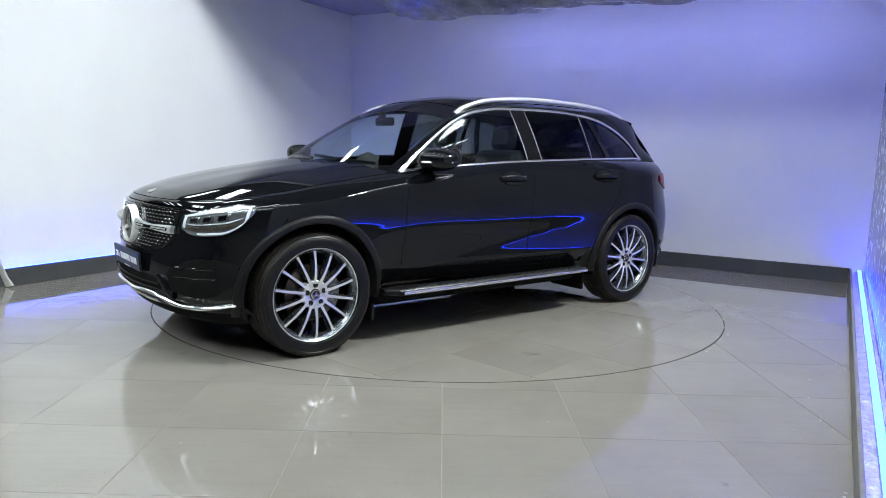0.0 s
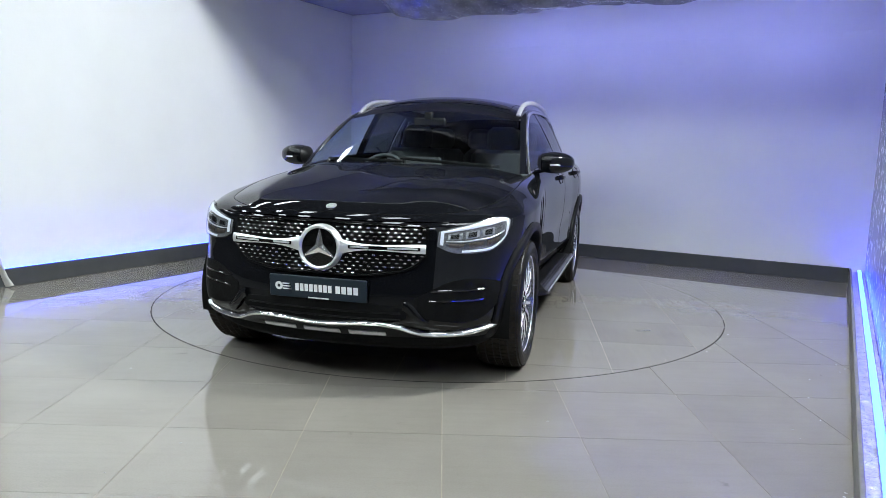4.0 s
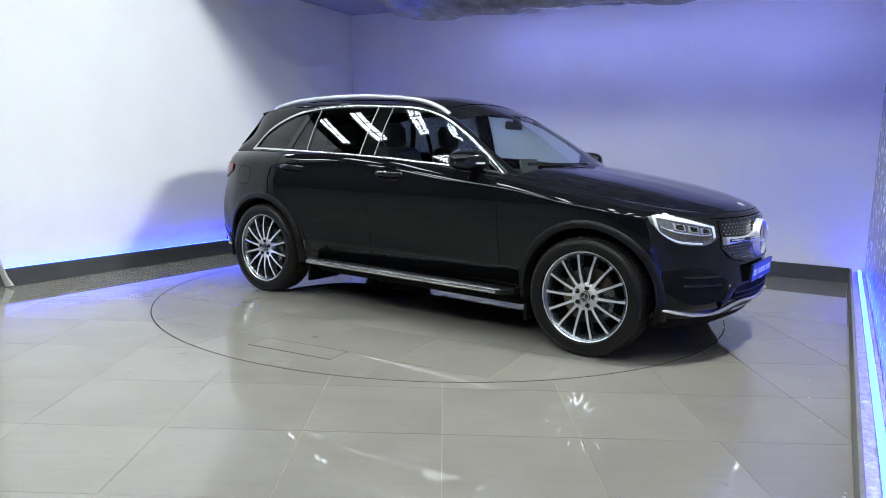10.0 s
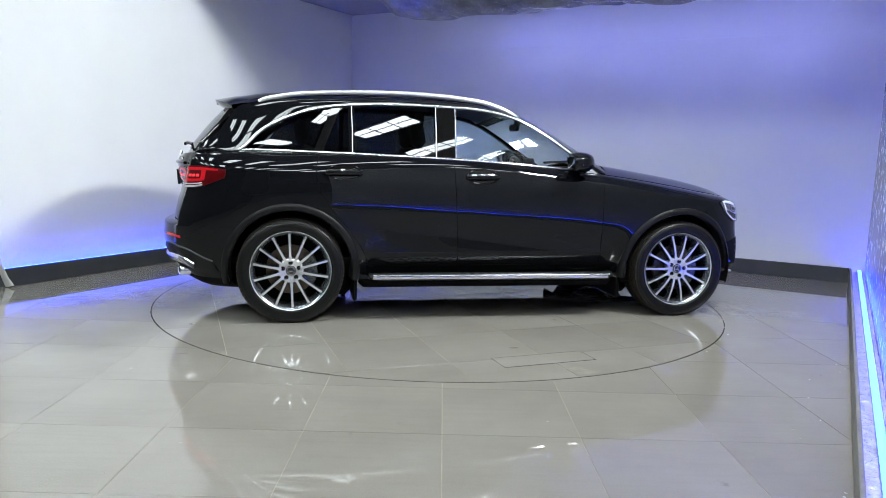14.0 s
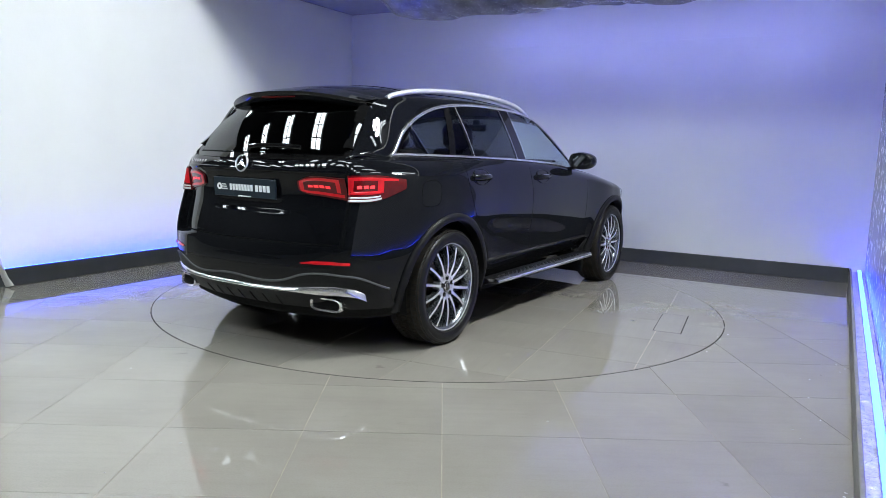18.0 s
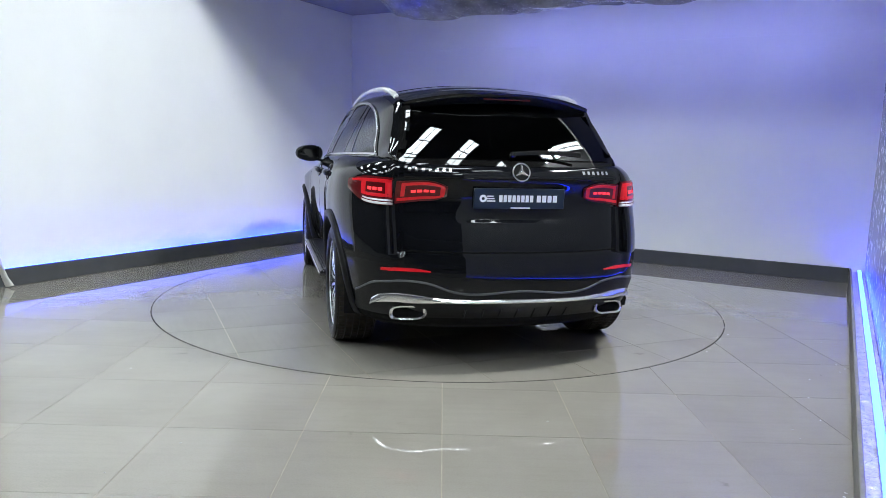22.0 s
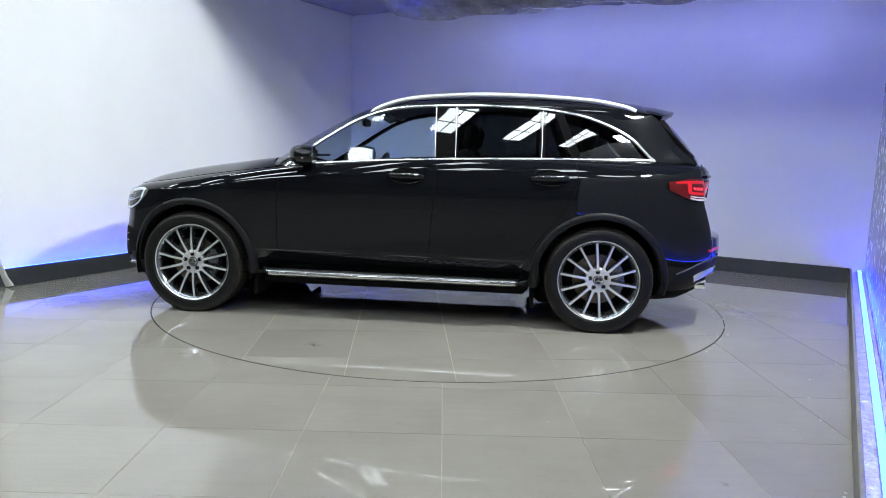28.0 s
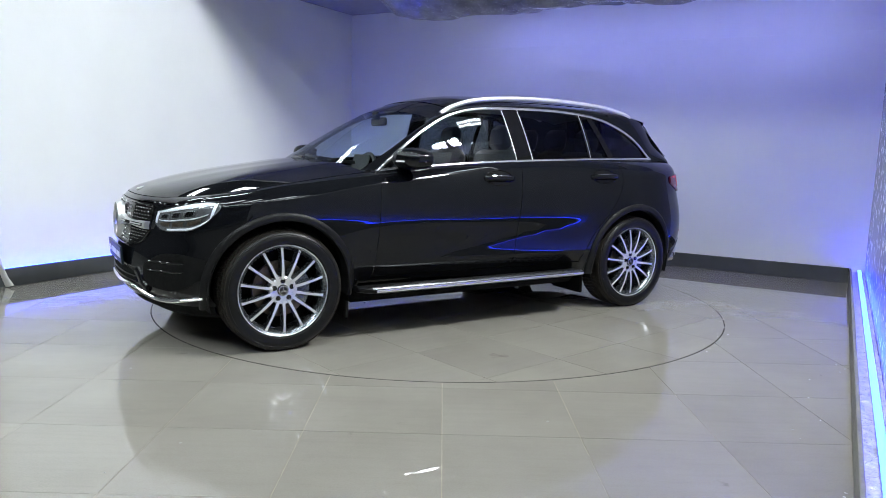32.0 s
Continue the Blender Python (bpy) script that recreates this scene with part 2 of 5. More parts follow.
def merge(*items):
    V, F = [], []
    for v, f in items:
        o = len(V)
        V += [Vector(q) for q in v]
        F += [tuple(i + o for i in q) for q in f]
    return V, F


def moved(vf, m):
    return [m @ Vector(v) for v in vf[0]], vf[1]


def mirrored(vf):
    return [Vector((v[0], -v[1], v[2])) for v in vf[0]], [tuple(reversed(f)) for f in vf[1]]


def grid(rows, close_u=False, close_v=False, flip=False):
    """Quads over rows of points."""
    nu, nv = len(rows), len(rows[0])
    V = [p for r in rows for p in r]
    F = []
    for i in range(nu if close_u else nu - 1):
        for j in range(nv if close_v else nv - 1):
            a, b = i, (i + 1) % nu
            c, d = j, (j + 1) % nv
            q = (a * nv + c, b * nv + c, b * nv + d, a * nv + d)
            F.append(tuple(reversed(q)) if flip else q)
    return V, F


def box(x0, x1, y0, y1, z0, z1, b=0.004):
    """A box with chamfered edges."""
    b = min(b, (x1 - x0) * 0.45, (y1 - y0) * 0.45, (z1 - z0) * 0.45)
    bm = bmesh.new()
    bmesh.ops.create_cube(bm, size=1.0)
    for v in bm.verts:
        v.co = Vector((x0 if v.co.x < 0 else x1, y0 if v.co.y < 0 else y1, z0 if v.co.z < 0 else z1))
    if b > 0:
        bmesh.ops.bevel(bm, geom=bm.edges[:], offset=b, segments=1, affect="EDGES")
    bm.verts.index_update()
    out = [v.co.copy() for v in bm.verts], [tuple(v.index for v in f.verts) for f in bm.faces]
    bm.free()
    return out


def lathe(profile, axis="Y", seg=48, phase=0.0, arc=2 * math.pi):
    """Turns (radius, along) pairs about an axis."""
    full = abs(arc - 2 * math.pi) < 1e-6
    rows = []
    for i in range(seg if full else seg + 1):
        a = phase + arc * i / seg
        c, s = math.cos(a), math.sin(a)
        if axis == "Y":
            rows.append([Vector((r * c, t, r * s)) for r, t in profile])
        elif axis == "X":
            rows.append([Vector((t, r * c, r * s)) for r, t in profile])
        else:
            rows.append([Vector((r * c, r * s, t)) for r, t in profile])
    return grid(rows, close_u=full, flip=(axis == "Y"))


def tube(points, rx, ry=None, seg=10, up=Vector((0, 0, 1)), cap=True):
    """A rounded bar along points; rx across, ry along 'up'."""
    ry = rx if ry is None else ry
    rows = []
    n = len(points)
    for i, p in enumerate(points):
        d = (points[min(i + 1, n - 1)] - points[max(i - 1, 0)]).normalized()
        s = d.cross(up).normalized()
        w = s.cross(d).normalized()
        rows.append([p + s * (rx * math.cos(2 * math.pi * k / seg)) + w * (ry * math.sin(2 * math.pi * k / seg)) for k in range(seg)])
    V, F = grid(rows, close_v=True)
    if cap:
        F.append(tuple(range(seg)))
        F.append(tuple(reversed(range((n - 1) * seg, n * seg))))
    return V, F


def prism(poly, z0, z1):
    """A flat polygon (x, y), counter-clockwise, made into a slab."""
    n = len(poly)
    V = [Vector((x, y, z0)) for x, y in poly] + [Vector((x, y, z1)) for x, y in poly]
    F = [tuple(reversed(range(n))), tuple(range(n, 2 * n))] + [(i, (i + 1) % n, n + (i + 1) % n, n + i) for i in range(n)]
    return V, F

# ---- the room ----
BACK = 2.995
def in_room(name, vf, material, label="", category="", kind="structure", smooth=False):
    ob = part(name, vf, material, None, "", smooth)
    ob.matrix_world = ROOM_POSE
    return tagged(ob, label, category, "", kind)


def build_room():
    in_room("wall_left", box(-SIDE - 0.10, -SIDE, OPEN, BACK + 0.1, 0, HEIGHT, 0.002), "wall", "white painted side wall of the photo bay", "wall")
    # greyer than the other white walls; unseen top raised to shade the back corner
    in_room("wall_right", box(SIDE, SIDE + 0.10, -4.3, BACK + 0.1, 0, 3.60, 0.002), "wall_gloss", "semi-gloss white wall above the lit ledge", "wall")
    back = thing("wall_back", "white boarded back wall of the photo bay", "wall", "", "structure", ROOM_POSE)
    part("panel", box(-SIDE, SIDE, BACK, BACK + 0.1, 0, 2.44, 0.0006), "wall", back, "", False)
    part("panel", box(-SIDE, SIDE, BACK, BACK + 0.1, 2.4405, HEIGHT, 0.0006), "wall", back, "", False)
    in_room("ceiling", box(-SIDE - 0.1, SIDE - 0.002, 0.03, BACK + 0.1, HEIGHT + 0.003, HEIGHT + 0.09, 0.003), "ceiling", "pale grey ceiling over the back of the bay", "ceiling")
    # skirtings, and the boards that hide the light strips
    in_room("baseboard_back", box(-3.012, 2.998, 2.978, BACK - 0.002, 0, 0.15, 0.003), "skirting", "dark grey skirting along the back wall", "skirting")
    in_room("baseboard_left", box(-3.032, -3.014, OPEN, BACK - 0.02, 0, 0.15, 0.003), "skirting", "dark grey board hiding a blue light strip", "skirting")
    in_room("kerb_right", box(3.0, 3.018, -4.25, BACK - 0.02, 0, 0.15, 0.003), "board", "grey board along the foil-lined light ledge", "skirting")
    # foil on the ledges
    for side, name in ((-1, "ledge_left"), (1, "ledge_right")):
        rows = []
        a0 = OPEN if side < 0 else -4.25
        n = 260 if side < 0 else 420
        for i in range(n + 1):
            a = a0 + (BACK - 0.01 - a0) * i / n
            row = []
            for j in range(7):
                b = 3.02 + 0.108 * j / 6
                z = 0.118 + 0.012 * noise.noise(Vector((a * 9, b * 30, side * 3))) + 0.006 * noise.noise(Vector((a * 31, b * 60, 7)))
                row.append(Vector((side * b, a, z)))
            rows.append(row)
        in_room(name, grid(rows, flip=side < 0), "foil", "crumpled silver foil on the light ledge", "foil", "", True)
    # light strips: two thin tapes in a profile, on each ledge, and one high on the back wall
    for side, a0 in ((-1, OPEN + 0.05), (1, -4.25)):
        s = thing("led_strip", "glowing blue light strip along the wall's foot", "light strip", "light strips", "", ROOM_POSE)
        part("profile", box(*sorted((side * 3.066, side * 3.102)), a0, BACK - 0.03, 0.128, 0.136, 0.002), "led_case", s, "", False)
        part("tape", box(*sorted((side * 3.068, side * 3.100)), a0, BACK - 0.03, 0.1365, 0.140, 0.001), "led", s, "glowing blue diffuser", False)
    s = thing("led_strip", "blue light strip under the ceiling of the back wall", "light strip", "light strips", "", ROOM_POSE)
    # unseen board and lip, added to screen the tape and shape its glow
    part("profile", box(-1.1, 3.0, 2.14, 2.152, 2.84, 2.958, 0.002), "led_case", s, "", False)
    part("profile_lip", box(-1.1, 3.0, 2.233, 2.237, 2.924, 2.957, 0.001), "led_case", s, "", False)
    part("tape", box(-1.1, 3.0, 2.18, 2.215, 2.930, 2.937, 0.001), "led_high", s, "", False)


def build_drape():
    """A sagging plastic sheet under the ceiling."""
    rows = []
    nb, na = 120, 40
    for i in range(nb + 1):
        u = i / nb
        b = -1.9 + 4.6 * u
        row = []
        for j in range(na + 1):
            v = j / na
            a = 1.12 + 0.95 * v
            sag = math.sin(math.pi * min(1, v * 0.85 + 0.12)) ** 0.7
            low = 2.95 - 0.365 * sag * smooth01(u, 0.0, 0.13) * (1 - 0.25 * smooth01(u, 0.75, 1.0))
            w = noise.noise(Vector((b * 1.2 + a * 2.2, a * 3.0, 0.3))) * 0.05 + noise.noise(Vector((b * 5 + a * 6, a * 4, 2.0))) * 0.02
            ridge = abs(noise.noise(Vector((b * 2.5 - a * 4.0, a * 1.5, 5.0)))) * 0.05
            row.append(Vector((b, a, min(2.952, low + w - ridge))))
        rows.append(row)
    in_room("plastic_sheet", grid(rows, flip=True), "drape", "sagging grey plastic sheet hung under the ceiling", "plastic sheet", "", True)


def build_curtain():
    rows = []
    for i in range(41):
        u = i / 40
        row = []
        for j in range(31):
            z = 2.9 * (1 - j / 30)
            flare = 0.12 * max(0, 1 - z / 0.5) ** 2
            a = OPEN + 0.03 - 0.20 * u + flare * 0.8
            b = -3.02 + 0.035 * math.sin(u * 22 + z * 0.4) + flare * 0.6 * math.cos(u * 9) + 0.01 * noise.noise(Vector((u * 6, z * 2, 1)))
            row.append(Vector((b, a, max(z, 0.004 + 0.01 * (math.sin(u * 30) + 1)))))
        rows.append(row)
    in_room("curtain", grid(rows), "cloth", "white cloth hanging at the end of the wall", "curtain", "", True)


def build_hall():
    """The dark hall behind the camera, with daylight strips in its roof."""
    x0, x1, y0, y1, h = -13.0, 14.0, -20.0, 8.0, 6.7
    g = part("ground", box(x0, x1, y0, y1, -0.30, -0.022, 0), "concrete", None, "", False)
    tagged(g, "grey concrete hall floor", "floor", "", "structure")
    for name, vf in (("wall_hall_west", box(x0 - 0.2, x0, y0, y1, -0.3, h, 0)), ("wall_hall_east", box(x1, x1 + 0.2, y0, y1, -0.3, h, 0)),
                     ("wall_hall_south", box(x0, x1, y0 - 0.2, y0, -0.3, h, 0)), ("wall_hall_north", box(x0, x1, y1, y1 + 0.2, -0.3, h, 0))):
        tagged(part(name, vf, "hall", None, "", False), "dark clad hall wall", "wall", "", "structure")
    tagged(part("ceiling_hall", box(x0 - 0.2, x1 + 0.2, y0 - 0.2, y1 + 0.2, h, h + 0.2, 0), "hall", None, "", False), "dark hall roof", "ceiling", "", "structure")
    for a, bs, w, ln in ((-3.2, [-11.05 + 1.7 * k for k in range(11)], 0.23, 1.0), (1.4, [-10.6 + 1.7 * k for k in range(4)] + [4.9, 6.6, 8.3], 0.23, 1.0), (-8.0, [-7.9 + 1.76 * k for k in range(9)], 0.36, 1.4)):
        for b in bs:
            s = thing("skylight", "bright daylight strip in the hall roof", "skylight", "skylights in the hall roof", "", Matrix.Translation(room_point(a, b, h - 0.02)) @ ROOM_POSE)
            part("pane", box(-w, w, -ln, ln, -0.01, 0.0, 0), "skylight", s, "", False)
            fr = merge(box(-w - 0.04, -w, -ln - 0.04, ln + 0.04, -0.05, 0.005, 0), box(w, w + 0.04, -ln - 0.04, ln + 0.04, -0.05, 0.005, 0),
                       box(-w, w, -ln - 0.04, -ln, -0.05, 0.005, 0), box(-w, w, ln, ln + 0.04, -0.05, 0.005, 0))
            part("frame", fr, "beam", s, "", False)
            part("glazing_bar", box(-0.012, 0.012, -ln, ln, -0.04, -0.012, 0), "beam", s, "", False)
            for k in (-0.35, 0.35):
                part("glazing_bar", box(-w, w, k * ln - 0.02, k * ln + 0.02, -0.04, -0.012, 0), "beam", s, "", False)


# ---- floor tiles and turntable ----
def clip_inside(poly, r):
    """A convex polygon cut to the disc of radius r (both round the origin)."""
    n = 240
    out = [(r * math.cos(2 * math.pi * k / n), r * math.sin(2 * math.pi * k / n)) for k in range(n)]
    for i in range(len(poly)):
        (ax, ay), (bx, by) = poly[i], poly[(i + 1) % len(poly)]
        side = lambda p: (bx - ax) * (p[1] - ay) - (by - ay) * (p[0] - ax)
        res = []
        for k in range(len(out)):
            p, q = out[k], out[(k + 1) % len(out)]
            sp, sq = side(p), side(q)
            if sp >= 0:
                res.append(p)
            if (sp >= 0) != (sq >= 0):
                t = sp / (sp - sq)
                res.append((p[0] + (q[0] - p[0]) * t, p[1] + (q[1] - p[1]) * t))
        out = res
        if len(out) < 3:
            return []
    return out


def clip_outside(poly, r):
    """The pieces of a polygon outside the disc of radius r."""
    pts = []
    for i in range(len(poly)):
        (ax, ay), (bx, by) = poly[i], poly[(i + 1) % len(poly)]
        dx, dy = bx - ax, by - ay
        qa, qb, qc = dx * dx + dy * dy, 2 * (ax * dx + ay * dy), ax * ax + ay * ay - r * r
        ts = [0.0]
        disc = qb * qb - 4 * qa * qc
        if disc > 0:
            ts += [t for t in sorted(((-qb - disc ** 0.5) / (2 * qa), (-qb + disc ** 0.5) / (2 * qa))) if 0 < t < 1]
        for t in ts:
            pts.append((ax + dx * t, ay + dy * t, t > 0))
    n = len(pts)
    cross = [i for i in range(n) if pts[i][2]]
    if not cross:
        return [poly] if min(math.hypot(x, y) for x, y in poly) > r else []
    out = []
    for a, i in enumerate(cross):
        j = cross[(a + 1) % len(cross)]
        run = [pts[i][:2]]
        k = (i + 1) % n
        while k != j:
            run.append(pts[k][:2])
            k = (k + 1) % n
        run.append(pts[j][:2])
        mid = run[1] if len(run) > 2 else ((run[0][0] + run[1][0]) / 2, (run[0][1] + run[1][1]) / 2)
        if math.hypot(*mid) <= r:
            continue
        t0, t1 = math.atan2(run[-1][1], run[-1][0]), math.atan2(run[0][1], run[0][0])
        d = (t1 - t0 + math.pi) % (2 * math.pi) - math.pi
        m = max(2, int(abs(d) * 40))
        out.append(run + [(r * math.cos(t0 + d * q / m), r * math.sin(t0 + d * q / m)) for q in range(1, m)])
    return out


TILE, JOINT = 0.5985, 0.0024


def build_floor():
    base = part("floor", box(0.03 - 8 * TILE, 0.03 + 8 * TILE, -2.922 - 14 * TILE, -2.922 + 12 * TILE, -0.021, -0.0016, 0), "grout", None, "", False)
    tagged(base, "glossy grey square floor tiles with tan joints", "floor", "", "structure")
    # the same floor goes on behind the tripod
    far = [prism([(x + JOINT / 2, y + JOINT / 2), (x + TILE - JOINT / 2, y + JOINT / 2), (x + TILE - JOINT / 2, y + TILE - JOINT / 2), (x + JOINT / 2, y + TILE - JOINT / 2)], -0.012, 0.0)
           for x, y in ((0.03 + i * TILE, -2.922 + j * TILE) for i in range(-8, 8) for j in range(-14, -4))]
    tagged(part("tiles_behind", merge(*far), "tile", base, "", False), kind="stuff")
    rng = random.Random(4)
    r_hole = TABLE_R + 0.0055
    for i in range(-8, 8):
        for j in range(-4, 12):
            x, y = 0.03 + i * TILE, -2.922 + j * TILE
            c = Vector((x + TILE / 2, y + TILE / 2, 0))
            h = JOINT / 2
            poly = [(x + h, y + h), (x + TILE - h, y + h), (x + TILE - h, y + TILE - h), (x + h, y + TILE - h)]
            tilt = Matrix.Rotation(rng.uniform(-0.0006, 0.0006), 4, "X") @ Matrix.Rotation(rng.uniform(-0.0006, 0.0006), 4, "Y")
            for piece in clip_outside(poly, r_hole):
                V, F = prism([(px - c.x, py - c.y) for px, py in piece], -0.012, 0.0)
                t = part("tile", (V, F), "tile", base, "", False)
                t.matrix_basis = Matrix.Translation(c) @ tilt


def build_debris():
    """Grit and flakes left on the floor, round the turntable's rim and along the kerb."""
    rng = random.Random(12)
    V, F = [], []
    for k in range(70):
        if k < 26:
            ang, r = rng.uniform(-0.9, 0.35), TABLE_R + rng.gauss(0, 0.03)
            x, y = r * math.cos(ang), r * math.sin(ang)
        elif k < 44:
            p = room_point(rng.uniform(-3.4, 2.4), 3.0 - abs(rng.gauss(0, 0.12)) - 0.02)
            x, y = p.x, p.y
        else:
            x, y = rng.uniform(-2.5, 2.6), rng.uniform(-3.4, 0.5)
            if math.hypot(x, y) < TABLE_R + 0.05:
                continue
        n, r = rng.randint(4, 6), rng.uniform(0.003, 0.009)
        a0, st, o = rng.uniform(0, 6.28), rng.uniform(0.35, 1.0), len(V)
        for q in range(n):
            t = a0 + 2 * math.pi * q / n
            cx, cy = r * math.cos(t) * rng.uniform(0.7, 1.1), r * st * math.sin(t)
            V.append(Vector((x + cx * math.cos(a0) - cy * math.sin(a0), y + cx * math.sin(a0) + cy * math.cos(a0), 0.0006)))
        V.append(Vector((x, y, 0.002 + r * 0.25)))
        F += [(o + q, o + (q + 1) % n, o + n) for q in range(n)]
    ob = part("floor_grit", (V, F), "grit", None, "", False)
    tagged(ob, "small pale and dark flakes of grit on the tiles", "grit", "", "stuff")


def build_turntable():
    r = TABLE_R - 0.0045
    tab = part("turntable", lathe([(0, -0.0010), (TABLE_R + 0.0050, -0.0010), (TABLE_R + 0.0050, -0.0015), (0, -0.0015)], "Z", 96), "rim_gap")
    tagged(tab, "round turntable set flush in the floor, tiled in glossy grey", "turntable")
    part("joint_bed", lathe([(0, -0.0006), (r - 0.0005, -0.0006), (r - 0.0005, -0.0008)], "Z", 96), "grout", tab, "tan joints between the tiles", False)
    turn = Matrix.Rotation(radians(9.5), 4, "Z")
    rng = random.Random(9)
    for i in range(-4, 4):
        for j in range(-4, 4):
            x, y = i * TILE + 0.012, j * TILE
            h = JOINT / 2
            poly = [(x + h, y + h), (x + TILE - h, y + h), (x + TILE - h, y + TILE - h), (x + h, y + TILE - h)]
            piece = clip_inside(poly, r)
            if len(piece) < 3:
                continue
            cx, cy = x + TILE / 2, y + TILE / 2
            dull = (i, j) in ((0, -3), (-3, 1), (1, 2))
            t = part("tile", prism([(px - cx, py - cy) for px, py in piece], -0.0009, 0.0004), "tile_dull" if dull else "tile", tab, "tile of a duller grey" if dull else "", False)
            t.matrix_basis = turn @ Matrix.Translation((cx, cy, 0)) @ Matrix.Rotation(rng.uniform(-0.0007, 0.0007), 4, "X")
    # access cover by the rim, a black gap all round it
    x0, x1, y0, y1 = -0.314, 0.280, -1.960, -1.775
    edge = merge(box(x0 - 0.003, x1 + 0.003, y0 - 0.005, y0 + 0.002, 0.0, 0.0007, 0), box(x0 - 0.003, x1 + 0.003, y1 - 0.002, y1 + 0.002, 0.0, 0.0007, 0),
                 box(x0 - 0.003, x0, y0, y1, 0.0, 0.0007, 0), box(x1, x1 + 0.003, y0, y1, 0.0, 0.0007, 0))
    cover = part("access_cover", box(x0, x1, y0 + 0.002, y1 - 0.002, -0.0009, 0.0009, 0.0002), "tile", tab, "tiled access cover with a dark gap round it", False)
    cover.matrix_basis = turn
    part("cover_gap", edge, "gap", cover, "", False)
    return tab


# ---- the car: x forward, y to its left, z up; origin on the ground between the axles ----
AXLE, HUB_Z, TYRE_R = 1.4365, 0.362, 0.362
# half outline in plan, nose centre to tail centre, and the shoulder edge above it
OUT = [(2.192, 0), (2.171, 0.30), (2.086, 0.595), (1.982, 0.772), (1.765, 0.889), (1.436, 0.925), (0.8, 0.912), (0, 0.918), (-0.8, 0.928),
       (-1.436, 0.932), (-1.80, 0.895), (-2.02, 0.80), (-2.175, 0.635), (-2.275, 0.36), (-2.305, 0)]
EDGE = [(2.118, 0, 0.888), (2.096, 0.28, 0.888), (1.998, 0.53, 0.892), (1.85, 0.69, 0.912), (1.62, 0.77, 0.945), (1.38, 0.80, 0.985), (0.80, 0.795, 1.062),
        (0, 0.85, 1.125), (-0.8, 0.845, 1.156), (-1.40, 0.79, 1.168), (-1.78, 0.715, 1.17), (-2.0, 0.68, 1.155), (-2.13, 0.60, 1.142),
        (-2.215, 0.33, 1.13), (-2.235, 0, 1.13)]
SHOULDER = [0.815, 0.815, 0.82, 0.845, 0.87, 0.90, 0.985, 1.015, 1.035, 1.045, 1.05, 1.055, 1.06, 1.06, 1.06]
_s = [0.0]
for (ax, ay), (bx, by) in zip(OUT, OUT[1:]):
    _s.append(_s[-1] + math.hypot(bx - ax, by - ay))
S_END = _s[-1]
_sx = [-_s[1]] + _s + [2 * S_END - _s[-2]]
out_x = herm(_sx, [OUT[1][0]] + [p[0] for p in OUT] + [OUT[-2][0]])
out_y = herm(_sx, [-OUT[1][1]] + [p[1] for p in OUT] + [-OUT[-2][1]])
edge_f = [herm(_sx, [k * EDGE[1][i]] + [p[i] for p in EDGE] + [k * EDGE[-2][i]]) for i, k in ((0, 1), (1, -1), (2, 1))]
shoulder_z = herm(_s, SHOULDER)
nose_dx = herm([0.24, 0.30, 0.36, 0.45, 0.55, 0.66, 0.76, 0.83, 0.9], [-0.10, -0.03, 0.013, 0.018, 0.010, -0.008, -0.022, -0.043, -0.08])
tail_dx = herm([0.24, 0.32, 0.42, 0.53, 0.60, 0.63, 0.644, 0.645, 0.655, 0.656, 0.70, 0.76, 0.80, 0.83, 0.87, 0.95, 1.06], [0.12, 0.03, -0.045, -0.075, -0.072, -0.070, -0.069, -0.0685, 0.000, 0.0005, 0.006, 0.020, 0.030, 0.038, 0.049, 0.057, 0.03])
corner_dx = herm([0.24, 0.32, 0.42, 0.53, 0.62, 0.72, 0.80, 0.90, 1.0, 1.06], [0.11, 0.01, -0.055, -0.088, -0.092, -0.078, -0.055, -0.022, 0.004, 0.010])
side_dy = herm([0.24, 0.30, 0.38, 0.46, 0.58, 0.72, 0.84, 0.95, 1.05], [-0.060, -0.030, -0.012, -0.0095, -0.007, -0.002, 0.004, 0.002, -0.02])
end_dy = herm([0.24, 0.30, 0.38, 0.46, 0.58, 0.72, 0.84, 0.95, 1.05], [-0.10, -0.075, -0.055, -0.035, -0.022, -0.004, 0.004, 0.002, -0.02])
scoop_top, scoop_low = herm([-1.1, -0.9, 0.0, 0.8, 1.1], [0.75, 0.745, 0.73, 0.705, 0.66]), herm([-1.1, -0.9, -0.2, 0.4, 0.8, 1.1], [0.73, 0.70, 0.615, 0.525, 0.475, 0.45])


def scoop(x, z):
    """The hollow that tapers along the doors."""
    if not -1.1 < x < 1.1:
        return 0.0
    top, low = scoop_top(x), scoop_low(x)
    return -0.135 * (top - low) * smooth01(top + 0.035 - z, 0.0, top - low + 0.07) * smooth01(x, -1.1, -0.85) * smooth01(1.1 - x, 0.0, 0.2)
flare = lambda x: 0.014 * (math.exp(-((x - AXLE) / 0.42) ** 2) + math.exp(-((x + AXLE) / 0.42) ** 2))


def tuck(x, z):
    """The sill drawn in behind the running board."""
    return -0.082 * min(1.0, max(0.0, (0.470 - z) / 0.13)) * smooth01(1.04 - abs(x), 0.0, 0.13)


def edge_point(s):
    return Vector((edge_f[0](s), edge_f[1](s), edge_f[2](s)))


